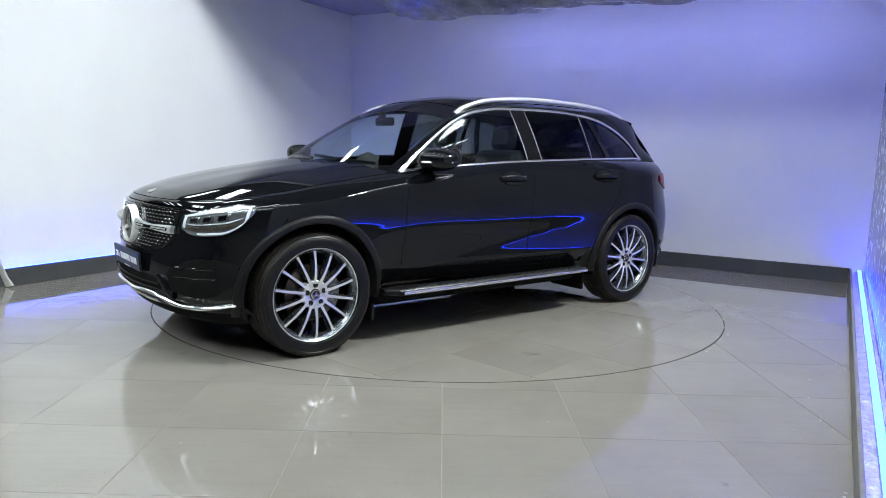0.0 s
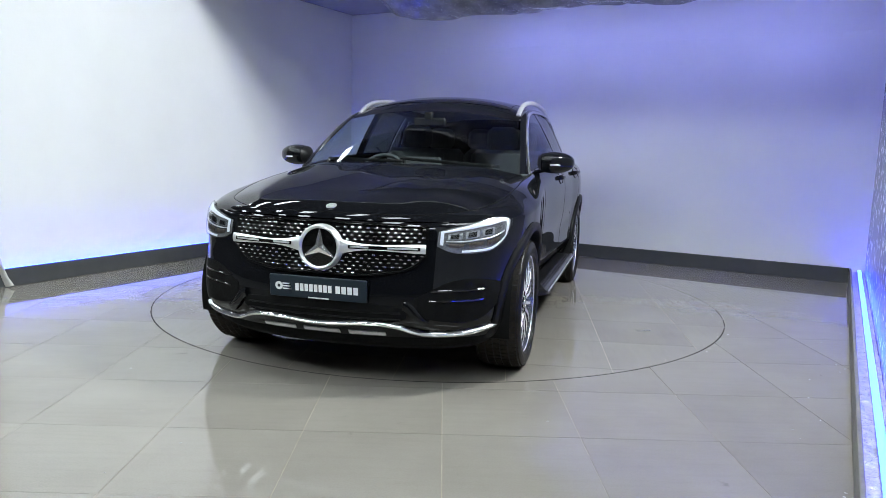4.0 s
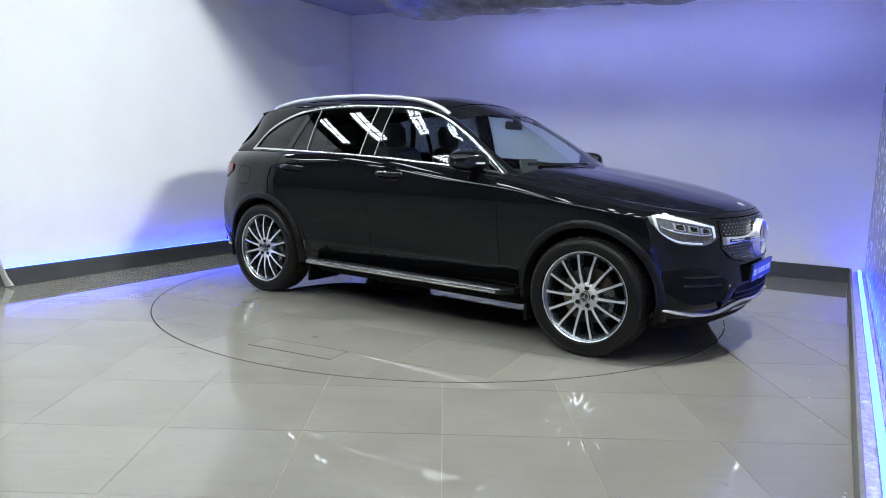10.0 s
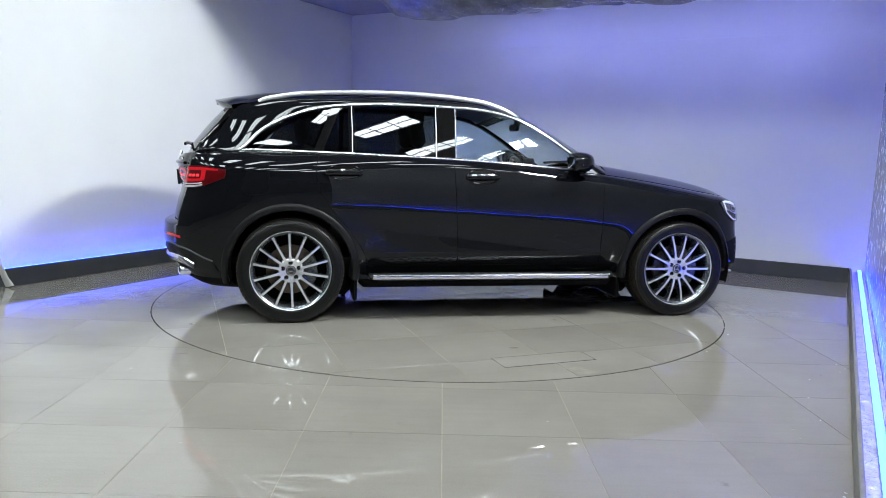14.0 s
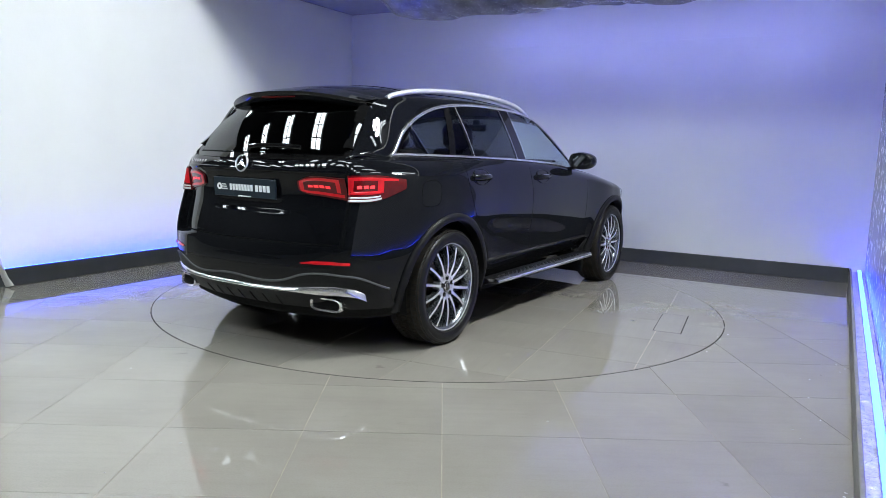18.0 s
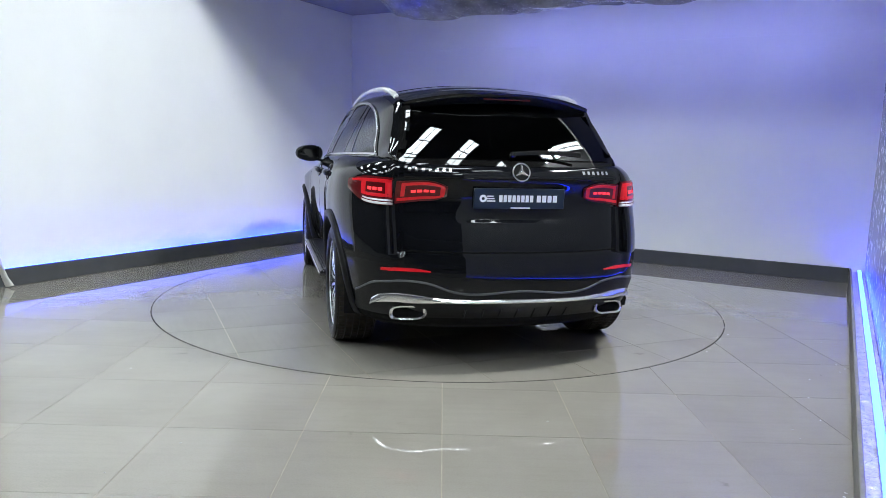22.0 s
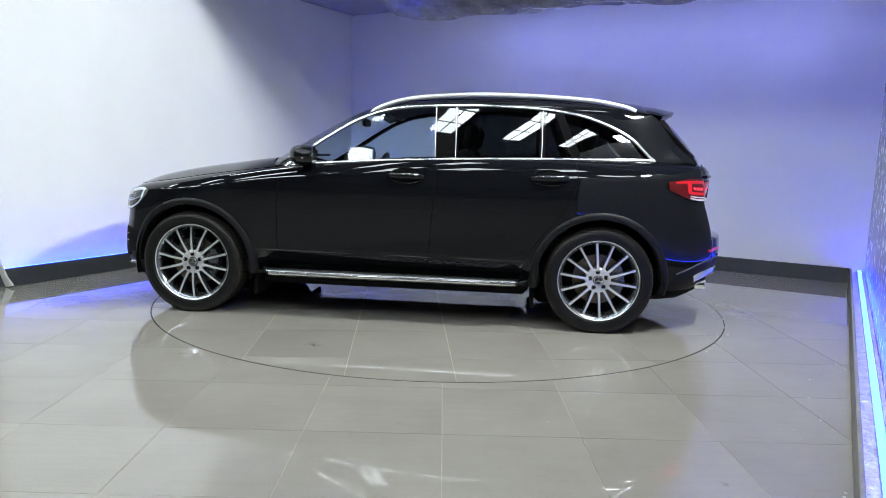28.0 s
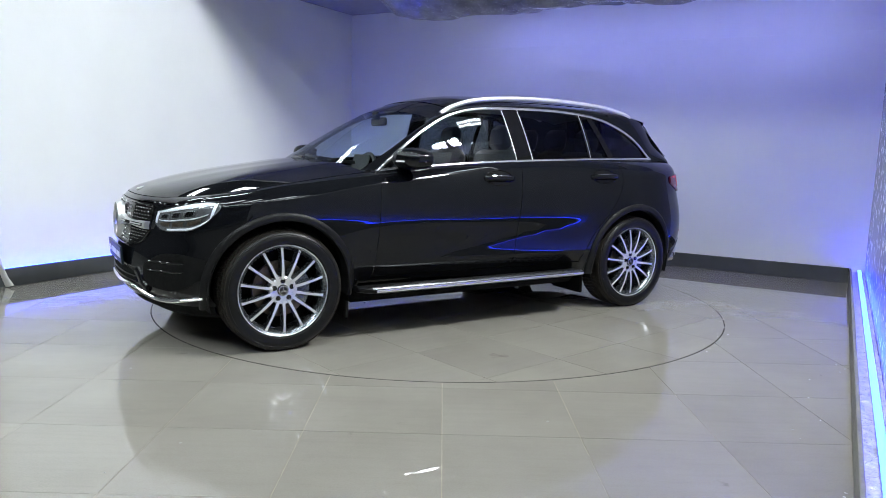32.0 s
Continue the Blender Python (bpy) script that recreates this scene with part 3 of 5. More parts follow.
def skin(s, z):
    """The lower body's surface at outline length s and height z."""
    x, y = out_x(s), out_y(s)
    wf, wr = smooth01(x, 0.9, 2.0), smooth01(-x, 1.1, 2.05)
    wc = smooth01(y, 0.655, 0.715)
    # a short crease under the plate's hollow
    crease = 0.013 * smooth01(0.36 - y, 0.0, 0.14) * (smooth01(z, 0.822, 0.850) - smooth01(z, 0.855, 0.93))
    px = x + wf * nose_dx(z) + wr * ((tail_dx(z) + crease) * (1 - wc) + corner_dx(z) * wc)
    k = min(1.0, y / 0.90)
    mid = (1 - wf) * (1 - wr)
    py = y + k * ((end_dy(z) * 0.35 * (1 - mid) + side_dy(z) * mid + scoop(x, z) + tuck(x, z)) + flare(x) * smooth01(z, 0.4, 0.8))
    zs = shoulder_z(s)
    if z <= zs:
        return Vector((px, max(0.0, py), z))
    # roll over to the shoulder edge
    e = edge_point(s)
    t = min(1.0, (z - zs) / max(1e-6, e.z - zs))
    a = skin(s, zs)
    c = a.lerp(e, 0.35)
    c = Vector((a.x + (e.x - a.x) * 0.22, a.y + (e.y - a.y) * 0.22, zs + (e.z - zs) * 0.72))
    return a * (1 - t) ** 2 + c * (2 * t * (1 - t)) + e * t * t


def skin_normal(s, z):
    d = 0.004
    a = skin(min(S_END, s + d), z) - skin(max(0, s - d), z)
    b = skin(s, z + d) - skin(s, z - d)
    n = a.cross(b)
    if n.length < 1e-12:
        return Vector((0, 0, 1))
    n.normalize()
    p = skin(s, z)
    return n if n.dot(Vector((p.x * 0.4, p.y, 0))) > 0 else -n


def solve_s(f, target, lo, hi):
    for _ in range(40):
        mid = (lo + hi) / 2
        if (f(mid) - target) * (f(lo) - target) <= 0:
            hi = mid
        else:
            lo = mid
    return (lo + hi) / 2


s_of_x = lambda x: solve_s(out_x, x, 0.02, S_END - 0.02)
s_of_y_front = lambda y: solve_s(out_y, y, 0.0, _s[4])
s_of_y_rear = lambda y: solve_s(out_y, y, _s[10], S_END)


def on_side(x, z, d=0.0):
    s = solve_s(lambda q: skin(q, z).x, x, 0.3, S_END - 0.3)
    return skin(s, z) + skin_normal(s, z) * d


def ribbon(points, normals, width, thick, across=None):
    """A narrow raised strip along points on a surface."""
    rows = []
    n = len(points)
    for i, (p, nn) in enumerate(zip(points, normals)):
        d = (points[min(i + 1, n - 1)] - points[max(i - 1, 0)]).normalized()
        c = d.cross(nn).normalized()
        h = width / 2
        rows.append([p - c * h - nn * 0.003, p - c * h * 0.9 + nn * thick * 0.7, p - c * h * 0.5 + nn * thick, p + c * h * 0.5 + nn * thick, p + c * h * 0.9 + nn * thick * 0.7, p + c * h - nn * 0.003])
    V, F = grid(rows)
    m = len(rows[0])
    F += [tuple(range(m)), tuple(reversed(range((n - 1) * m, n * m)))]
    return V, F


def vertex_normals(V, F, level=False):
    N = [Vector((0, 0, 0)) for _ in V]
    for f in F:
        a, b, c = V[f[0]], V[f[1]], V[f[2]]
        n = (b - a).cross(c - a)
        if len(f) > 3:
            n += (c - a).cross(V[f[3]] - a)
        if level and abs(a.z + c.z - 1.300) < 0.012 and a.x < -1.0:
            continue
        for i in f:
            N[i] += n
    return [n.normalized() if n.length > 0 else Vector((0, 0, 1)) for n in N]


def split_parts(V, F, choose, car, specs):
    """Parts of one smooth surface, sharing its normals; choose(centre) names the part."""
    N = vertex_normals(V, F, True)
    bins = {}
    for f in F:
        c = sum((V[i] for i in f), Vector()) / len(f)
        k = choose(c)
        if k:
            bins.setdefault(k, []).append(f)
    made = {}
    for k, fs in bins.items():
        idx = {}
        for f in fs:
            for i in f:
                idx.setdefault(i, len(idx))
        vs = [V[i] for i in idx]
        name, mat, label = specs[k]
        made[k] = part(name, (vs, [tuple(idx[i] for i in f) for f in fs]), mat, car, label, True, [N[i] for i in idx])
    return made


ARCH_R = 0.428
DOOR_F, DOOR_M = 0.80, -0.295


def rear_door_x(z):
    return herm([0.30, 0.46, 0.62, 0.80, 0.95, 1.2], [-0.90, -0.93, -1.02, -1.17, -1.25, -1.27])(z)


def build_tub(car):
    ns, n1, n2 = 250, 44, 9
    cols = []
    for i in range(ns + 1):
        s = S_END * i / ns
        zs, e = shoulder_z(s), edge_point(s)
        z0 = 0.285 + 0.03 * smooth01(-out_x(s), 1.7, 2.2)
        zz = [z0 + (zs - z0) * j / n1 for j in range(n1 + 1)] + [zs + (e.z - zs) * j / n2 for j in range(1, n2 + 1)]
        k = round((0.645 - z0) / (zs - z0) * n1)
        zz[k], zz[k + 1] = 0.645, 0.655
        k = round((0.829 - z0) / (zs - z0) * n1)
        zz[k - 1], zz[k], zz[k + 1], zz[k + 2] = 0.820, 0.829, 0.841, 0.852
        cols.append([skin(s, z) for z in zz])
    V, F = grid(cols)
    nv = len(V)
    VV, FF = mirrored((V, F))
    V = V + VV
    F = F + [tuple(i + nv for i in f) for f in FF]
    # weld the two halves' seams for smooth normals
    m = len(cols[0])
    same = {nv + j: j for j in range(m)}
    same.update({nv + ns * m + j: ns * m + j for j in range(m)})
    F = [tuple(same.get(i, i) for i in f) for f in F]

    def choose(c):
        for ax in (AXLE, -AXLE):
            if math.hypot(c.x - ax, c.z - HUB_Z) < ARCH_R + 0.019 and abs(c.y) > 0.55:
                return None
        side = "l" if c.y > 0 else "r"
        if c.x > 1.78 and c.z < 0.80 or (c.x > 1.60 and c.z < 0.70):
            return "bumper_f"
        if c.x > 2.0 and abs(c.y) < 0.56:
            return "bumper_f"
        if c.x < -1.72 and c.z < 0.650:
            return "bumper_r"
        if c.x < -2.05 and abs(c.y) < 0.69 - 0.0 * c.z:
            return "tailgate"
        if c.x > DOOR_F:
            return "fender_" + side
        if c.z < 0.385:
            return "sill_" + side
        if c.x > DOOR_M:
            return "door_f" + side
        if c.x > rear_door_x(c.z):
            return "door_r" + side
        return "quarter_" + side
    specs = {"bumper_f": ("front_bumper", "paint", "glossy black front bumper"), "bumper_r": ("rear_bumper", "paint", "glossy black rear bumper"),
             "tailgate": ("tailgate", "paint", "glossy black tailgate")}
    for k in "lr":
        specs.update({"fender_" + k: ("fender", "paint", ""), "sill_" + k: ("sill", "paint", "glossy black sill"), "door_f" + k: ("front_door", "paint", ""),
                      "door_r" + k: ("rear_door", "paint", ""), "quarter_" + k: ("rear_quarter_panel", "paint", "")})
    return split_parts(V, F, choose, car, specs)


# centre line and side edge of windscreen, roof and rear window
CENTRE = [(1.03, 0, 1.105), (0.77, 0, 1.265), (0.51, 0, 1.412), (0.29, 0, 1.516), (0.08, 0, 1.584), (-0.2, 0, 1.622), (-0.8, 0, 1.638), (-1.4, 0, 1.618),
          (-1.78, 0, 1.574), (-1.94, 0, 1.475), (-2.06, 0, 1.325), (-2.18, 0, 1.185), (-2.235, 0, 1.13)]
RAIL = [(0.88, 0.755, 1.066), (0.655, 0.715, 1.20), (0.42, 0.67, 1.345), (0.22, 0.638, 1.452), (0.04, 0.62, 1.505), (-0.2, 0.612, 1.537), (-0.8, 0.61, 1.554),
        (-1.4, 0.60, 1.54), (-1.72, 0.58, 1.50), (-1.83, 0.58, 1.44), (-1.935, 0.605, 1.30), (-2.06, 0.645, 1.182), (-2.112, 0.63, 1.142)]
DLO = [(0.775, 0.80, 1.064), (0.615, 0.758, 1.19), (0.40, 0.712, 1.335), (0.19, 0.68, 1.442), (-0.03, 0.662, 1.496), (-0.3, 0.656, 1.515), (-0.8, 0.656, 1.518),
       (-1.18, 0.656, 1.487), (-1.43, 0.66, 1.42), (-1.63, 0.68, 1.315), (-1.785, 0.714, 1.172), (-1.93, 0.695, 1.162), (-2.06, 0.655, 1.148)]
centre_c, rail_c, dlo_c = path3(CENTRE), path3(RAIL), path3(DLO)


def top_row(u, nv=24, ex=2.3):
    c, e = centre_c(u), rail_c(u)
    row = []
    for j in range(nv + 1):
        v = 2 * j / nv - 1
        k = abs(v) ** ex
        row.append(Vector((c.x + (e.x - c.x) * k, e.y * v, c.z + (e.z - c.z) * k)))
    return row


def top_patch(u0, u1, nu, inset=0.0, lift=0.0, nv=24):
    rows = []
    for i in range(nu + 1):
        u = u0 + (u1 - u0) * i / nu
        r = top_row(u, nv)
        if inset:
            w = abs(r[-1].y)
            f = (w - inset) / w
            c, e = centre_c(u), rail_c(u)
            r = []
            for j in range(nv + 1):
                v = (2 * j / nv - 1) * f
                k = abs(v) ** 2.3
                r.append(Vector((c.x + (e.x - c.x) * k, e.y * v, c.z + (e.z - c.z) * k)))
        rows.append(r)
    V, F = grid(rows, flip=True)
    if lift:
        N = vertex_normals(V, F)
        sgn = 1 if N[len(N) // 2].z > 0 else -1
        V = [p + n * (lift * sgn) for p, n in zip(V, N)]
    return V, F


def dlo_at_x(x):
    u = solve_s(lambda t: dlo_c(t).x, x, 0, 10)
    return dlo_c(u)


def belt_at_x(x):
    s = solve_s(edge_f[0], x, 0.3, S_END - 0.2)
    return edge_point(s)


def side_glass_patch(x_lo0, x_hi0, x_lo1, x_hi1, nx=20, nz=8, off=0.0):
    """Glass between belt and roof frame; front edge from x_lo0 (low) to x_hi0 (high), back edge likewise."""
    rows = []
    for i in range(nx + 1):
        u = i / nx
        row = []
        for j in range(nz + 1):
            v = j / nz
            x = (x_lo0 + (x_lo1 - x_lo0) * u) * (1 - v) + (x_hi0 + (x_hi1 - x_hi0) * u) * v
            b, d = belt_at_x(x), dlo_at_x(x)
            p = b.lerp(d, v)
            p.x = x
            p.y += 0.010 * 4 * v * (1 - v) - 0.006 + off
            row.append(p)
        rows.append(row)
    return grid(rows)


def rear_screen(t0, t1, inset, lift):
    """The gently bowed rear window between its upper and lower edge."""
    ct, et, cb, eb = centre_c(9.0), rail_c(9.0), centre_c(11.2), rail_c(11.2)
    rows = []
    for i in range(25):
        t = t0 + (t1 - t0) * i / 24
        c, e = ct.lerp(cb, t), et.lerp(eb, t)
        bow = Vector((-0.75, 0, 0.65)) * (0.010 * 4 * t * (1 - t) + lift)
        row = []
        for j in range(41):
            v = (2 * j / 40 - 1) * (e.y - inset) / e.y
            row.append(Vector((c.x + (e.x - c.x) * v * v, e.y * v, c.z + (e.z - c.z) * v * v)) + bow)
        rows.append(row)
    return grid(rows, flip=True)


def build_cabin(car):
    # frame between glass and roof
    rows = []
    for i in range(97):
        u = 12 * i / 96
        d, e = dlo_c(u), rail_c(u)
        row = []
        for j in range(7):
            v = j / 6
            p = d.lerp(e, v)
            out = Vector((0, 0.55, 0.45)).normalized() * (0.012 * 4 * v * (1 - v))
            row.append(p + out)
        rows.append(row)
    vf = grid(rows)
    for side, g in (("l", vf), ("r", mirrored(vf))):
        part("roof_frame", g, "paint", car, "glossy black roof pillars and frame")
    part("roof", top_patch(2.85, 8.6, 46), "paint", car, "glossy black roof panel")
    part("sunroof_glass", top_patch(3.6, 6.9, 26, 0.085, 0.003), "gloss_black", car, "black glass sunroof")
    part("windscreen", top_patch(0.02, 2.9, 26, 0.012, 0.0), "screen", car, "clear windscreen")
    part("windscreen_border", merge(top_patch(2.62, 2.92, 3, 0.010, 0.0012)), "gloss_black", car)
    part("rear_window", rear_screen(0.0, 1.0, 0.035, 0.002), "dark_glass", car, "dark tinted rear window")
    part("rear_window_surround", rear_screen(-0.14, 1.10, 0.0, -0.006), "gloss_black", car)
    part("rear_window_frame", merge(top_patch(8.55, 12.0, 30, 0.0, -0.022)), "gloss_black", car)
    for g, mir in ((lambda q: q, False), (mirrored, True)):
        part("front_side_window", g(side_glass_patch(0.70, 0.60, -0.315, -0.295, 20)), "side_glass", car, "clear front side window")
        part("rear_side_window", g(side_glass_patch(-0.435, -0.415, -1.005, -1.005, 14)), "dark_glass", car, "dark tinted rear side window")
        part("rear_vent_window", g(side_glass_patch(-1.04, -1.04, -1.235, -1.10, 8)), "dark_glass", car)
        part("quarter_window", g(side_glass_patch(-1.285, -1.15, -1.765, -1.60, 14)), "dark_glass", car)
        part("window_backing", g(side_glass_patch(-0.300, -0.280, -0.450, -0.430, 4, 6, 0.004)), "gloss_black", car, "gloss black pillar cover")
        part("window_bar", g(side_glass_patch(-1.002, -1.002, -1.044, -1.044, 2, 6, 0.004)), "gloss_black", car)
        part("window_bar", g(side_glass_patch(-1.228, -1.092, -1.292, -1.158, 2, 6, 0.005)), "gloss_black", car)
        for a, b in ((-0.293, -0.273), (-0.436, -0.416), (-1.018, -1.018)):
            part("window_edge", g(side_glass_patch(a, b, a - 0.0045, b - 0.0045, 1, 6, 0.008)), "satin_silver", car, "thin silver window edge")
        part("mirror_sail", g(side_glass_patch(0.775, 0.772, 0.695, 0.595, 4, 5, 0.003)), "gloss_black", car)
        # chrome round the windows
        pts, nor = [], []
        for i in range(61):
            x = 0.79 + (-1.79 - 0.79) * i / 60
            pts.append(belt_at_x(x) + Vector((0, 0.002, 0.004)))
            nor.append(Vector((0, 0.85, 0.5)).normalized())
        part("belt_trim", g(ribbon(pts, nor, 0.016, 0.007)), "chrome", car, "chrome strip under the windows")
        pts, nor = [], []
        for i in range(81):
            pts.append(dlo_c(10.0 * i / 80) + Vector((0, 0.004, 0.0)))
            nor.append(Vector((0, 0.93, 0.36)).normalized())
        part("window_trim", g(ribbon(pts, nor, 0.021, 0.008)), "chrome", car, "chrome strip over the windows")
        # roof rail
        kn = [(0.20, 0.632, 1.475), (0.10, 0.633, 1.528), (-0.10, 0.632, 1.581), (-0.5, 0.629, 1.613), (-0.95, 0.622, 1.612), (-1.35, 0.612, 1.589), (-1.58, 0.600, 1.551), (-1.66, 0.596, 1.522)]
        rc = path3(kn)
        part("roof_rail", g(tube([rc(7 * i / 50) - Vector((0, 0.02, 0.014)) for i in range(51)], 0.017, 0.017, 14)), "satin_silver", car, "satin silver roof rail")


def hood_z(x):
    return herm([0.8, 1.0, 1.22, 1.68, 1.94, 2.055, 2.118], [1.13, 1.115, 1.085, 1.012, 0.955, 0.922, 0.888])(x)


def build_hood(car):
    s_a = solve_s(edge_f[0], 0.86, 0.3, 3.0)
    rows = []
    ns, nv = 44, 40
    for i in range(ns + 1):
        s = s_a * (1 - i / ns) + 0.012 * (i / ns)
        e = edge_point(s)
        row = []
        for j in range(nv + 1):
            v = 2 * j / nv - 1
            y = e.y * v
            x = e.x + 0.15 * (1 - v * v) * smooth01(1.35 - e.x, 0.0, 0.45)
            zc = hood_z(x)
            z = e.z + (max(zc, e.z) - e.z) * (1 - abs(v) ** 3.0)
            fade = smooth01(2.1 - x, 0.0, 0.5)
            ridge = 0.007 * math.exp(-((abs(y) - 0.50) / 0.15) ** 2) + 0.003 * math.exp(-((abs(y) - 0.20) / 0.10) ** 2)
            z += ridge * fade * smooth01(1 - abs(v), 0.0, 0.25)
            row.append(Vector((x, y, z + 0.001)))
        rows.append(row)
    part("bonnet", grid(rows), "paint", car, "glossy black bonnet with two raised ridges", True, None, 0)
    # cowl under the windscreen
    rows = []
    for i in range(7):
        row = []
        for j in range(25):
            v = 2 * j / 24 - 1
            x = 0.84 + 0.17 * (1 - v * v) + 0.09 * (1 - i / 6)
            row.append(Vector((x, 0.75 * v, 1.060 + 0.030 * (1 - v * v) + 0.008 * i / 6)))
        rows.append(row)
    part("cowl", grid(rows), "plastic", car, "black plastic cowl")
    for y0, y1 in ((0.62, -0.02), (0.02, -0.58)):
        p = []
        for i in range(17):
            t = i / 16
            y = y0 + (y1 - y0) * t
            x = 0.985 - 0.20 * (abs(y) / 0.75) ** 2.3 - 0.04 * t
            p.append(Vector((x, y, 1.130 - 0.02 * (abs(y) / 0.7) + 0.018 * t)))
        part("wiper", tube(p, 0.007, 0.012, 6), "plastic", car, "black wiper")


def build_arches(car):
    for ax in (AXLE, -AXLE):
        for g in (lambda q: q, mirrored):
            rows = []
            a0, a1 = (-0.20, math.pi + 0.15) if ax > 0 else (-0.15, math.pi + 0.20)
            for i in range(57):
                a = a0 + (a1 - a0) * i / 56
                row = []
                for r, d in ((ARCH_R - 0.012, -0.05), (ARCH_R - 0.012, 0.012), (ARCH_R - 0.004, 0.020), (ARCH_R + 0.012, 0.021), (ARCH_R + 0.026, 0.018), (ARCH_R + 0.035, 0.010), (ARCH_R + 0.037, -0.012)):
                    x, z = ax + r * math.cos(a), max(0.27, HUB_Z + r * math.sin(a))
                    row.append(on_side(x, z, d))
                rows.append(row)
            part("arch_cladding", g(grid(rows)), "plastic", car, "satin black wheel arch cladding")
            liner = []
            for i in range(33):
                a = -0.25 + (math.pi + 0.5) * i / 32
                liner.append([Vector((ax + ARCH_R * 1.01 * math.cos(a), y, HUB_Z + ARCH_R * 1.01 * math.sin(a))) for y in (0.90, 0.80, 0.60)] + [Vector((ax, 0.60, HUB_Z))])
            part("arch_liner", g(grid(liner)), "under", car, "black wheel arch liner")


def build_wheel(car):
    """One wheel with its outer face to -y, its centre at the origin."""
    w = part("wheel", lathe([(0.262, 0.10), (0.258, 0.02), (0.240, -0.03), (0.245, -0.075), (0.262, -0.098), (0.272, -0.104), (0.277, -0.100), (0.277, -0.085)], "Y", 72), "rim_grey", car, "multi-spoke alloy wheel")
    part("rim_lip", lathe([(0.268, -0.098), (0.270, -0.105), (0.274, -0.1075), (0.278, -0.104), (0.279, -0.096)], "Y", 72), "alloy", w, "bright machined rim edge")
    prof = [(0.270, 0.10), (0.285, 0.122), (0.315, 0.128), (0.342, 0.122), (0.356, 0.106), (0.3615, 0.085), (0.362, 0.0), (0.3615, -0.085), (0.356, -0.106), (0.345, -0.119),
            (0.335, -0.1235), (0.333, -0.1215), (0.326, -0.1255), (0.305, -0.126), (0.290, -0.120), (0.284, -0.1215), (0.278, -0.112), (0.272, -0.098)]
    part("tyre", lathe(prof, "Y", 96), "rubber", w, "black road tyre")
    blocks = []
    for k in range(72):
        a = 2 * math.pi * k / 72
        for y0, y1, sh in ((-0.104, -0.066, 0.0), (-0.058, -0.022, 0.03), (-0.016, 0.016, 0.05), (0.022, 0.058, 0.03), (0.066, 0.104, 0.0)):
            drop = 0.004 if abs(y0 + y1) > 0.15 else 0.0
            bx = box(-0.0125, 0.0125, y0, y1, 0.352 - drop, 0.3660 - drop, 0.0)
            blocks.append(moved(bx, Matrix.Rotation(a + sh, 4, "Y")))
        for y0, y1 in ((-0.1155, -0.0985), (0.0985, 0.1155)):
            blocks.append(moved(box(-0.0125, 0.0125, y0, y1, 0.336, 0.3535, 0.0), Matrix.Rotation(a + 0.018, 4, "Y")))
    part("tread", merge(*blocks), "tread", w, "grooved tyre tread", False)
    for k in range(14):
        a = 2 * math.pi * k / 14
        rows, face = [], []
        for i in range(9):
            t = i / 8
            r = 0.060 + (0.264 - 0.060) * t
            hw = 0.0068 + 0.003 * (1 - t) ** 2 + 0.003 * smooth01(t, 0.8, 1.0)
            y = -0.088 - 0.012 * math.sin(math.pi * min(1, t * 1.05)) + 0.0 * t
            rows.append([Vector((-hw * 1.6, y + 0.050, r)), Vector((-hw * 1.3, y + 0.012, r)), Vector((-hw * 1.02, y + 0.001, r)), Vector((hw * 1.02, y + 0.001, r)), Vector((hw * 1.3, y + 0.012, r)), Vector((hw * 1.6, y + 0.050, r))])
            face.append([Vector((-hw, y + 0.001, r)), Vector((-hw * 0.9, y - 0.0008, r)), Vector((hw * 0.9, y - 0.0008, r)), Vector((hw, y + 0.001, r))])
        part("spoke", moved(grid(rows, flip=True), Matrix.Rotation(a, 4, "Y")), "rim_grey", w, "", True, None, 30)
        part("spoke_face", moved(grid(face, flip=True), Matrix.Rotation(a, 4, "Y")), "alloy", w, "bright machined spoke face", True, None, 30)
    part("hub", lathe([(0.0, -0.087), (0.03, -0.0875), (0.034, -0.084), (0.036, -0.080), (0.050, -0.082), (0.078, -0.090), (0.084, -0.086), (0.086, -0.04)], "Y", 48), "alloy", w, "machined hub face")
    part("hub_cap", lathe([(0.0, -0.0935), (0.026, -0.093), (0.033, -0.090), (0.035, -0.084)], "Y", 32), "gloss_black", w, "black hub cap")
    ring = lathe([(0.024, -0.0925), (0.025, -0.0955), (0.029, -0.0955), (0.030, -0.0915)], "Y", 32)
    arms = [moved((prism([(-0.0035, 0.002), (0.0035, 0.002), (0.0008, 0.026), (-0.0008, 0.026)], 0, 0.002)), Matrix.Translation((0, -0.0935, 0)) @ Matrix.Rotation(2 * math.pi * q / 3, 4, "Y") @ Matrix.Rotation(radians(90), 4, "X")) for q in range(3)]
    part("cap_emblem", merge(ring, *arms), "chrome", w, "chrome ring emblem")
    for k in range(5):
        a = 2 * math.pi * (k + 0.25) / 5
        part("bolt", moved(lathe([(0.0, -0.0895), (0.0125, -0.0895), (0.0145, -0.0925), (0.0155, -0.088)], "Y", 14), Matrix.Translation((0.056 * math.cos(a), 0, 0.056 * math.sin(a)))), "gloss_black", w, "dark bolt recess")
    part("brake_disc", lathe([(0.07, -0.030), (0.168, -0.030), (0.170, -0.025), (0.170, -0.005), (0.07, -0.005)], "Y", 48), "steel", w, "steel brake disc")
    part("brake_caliper", lathe([(0.10, -0.05), (0.176, -0.05), (0.182, -0.04), (0.182, 0.01), (0.10, 0.01)], "Y", 14, radians(-35), radians(70)), "rim_grey", w, "grey brake caliper")
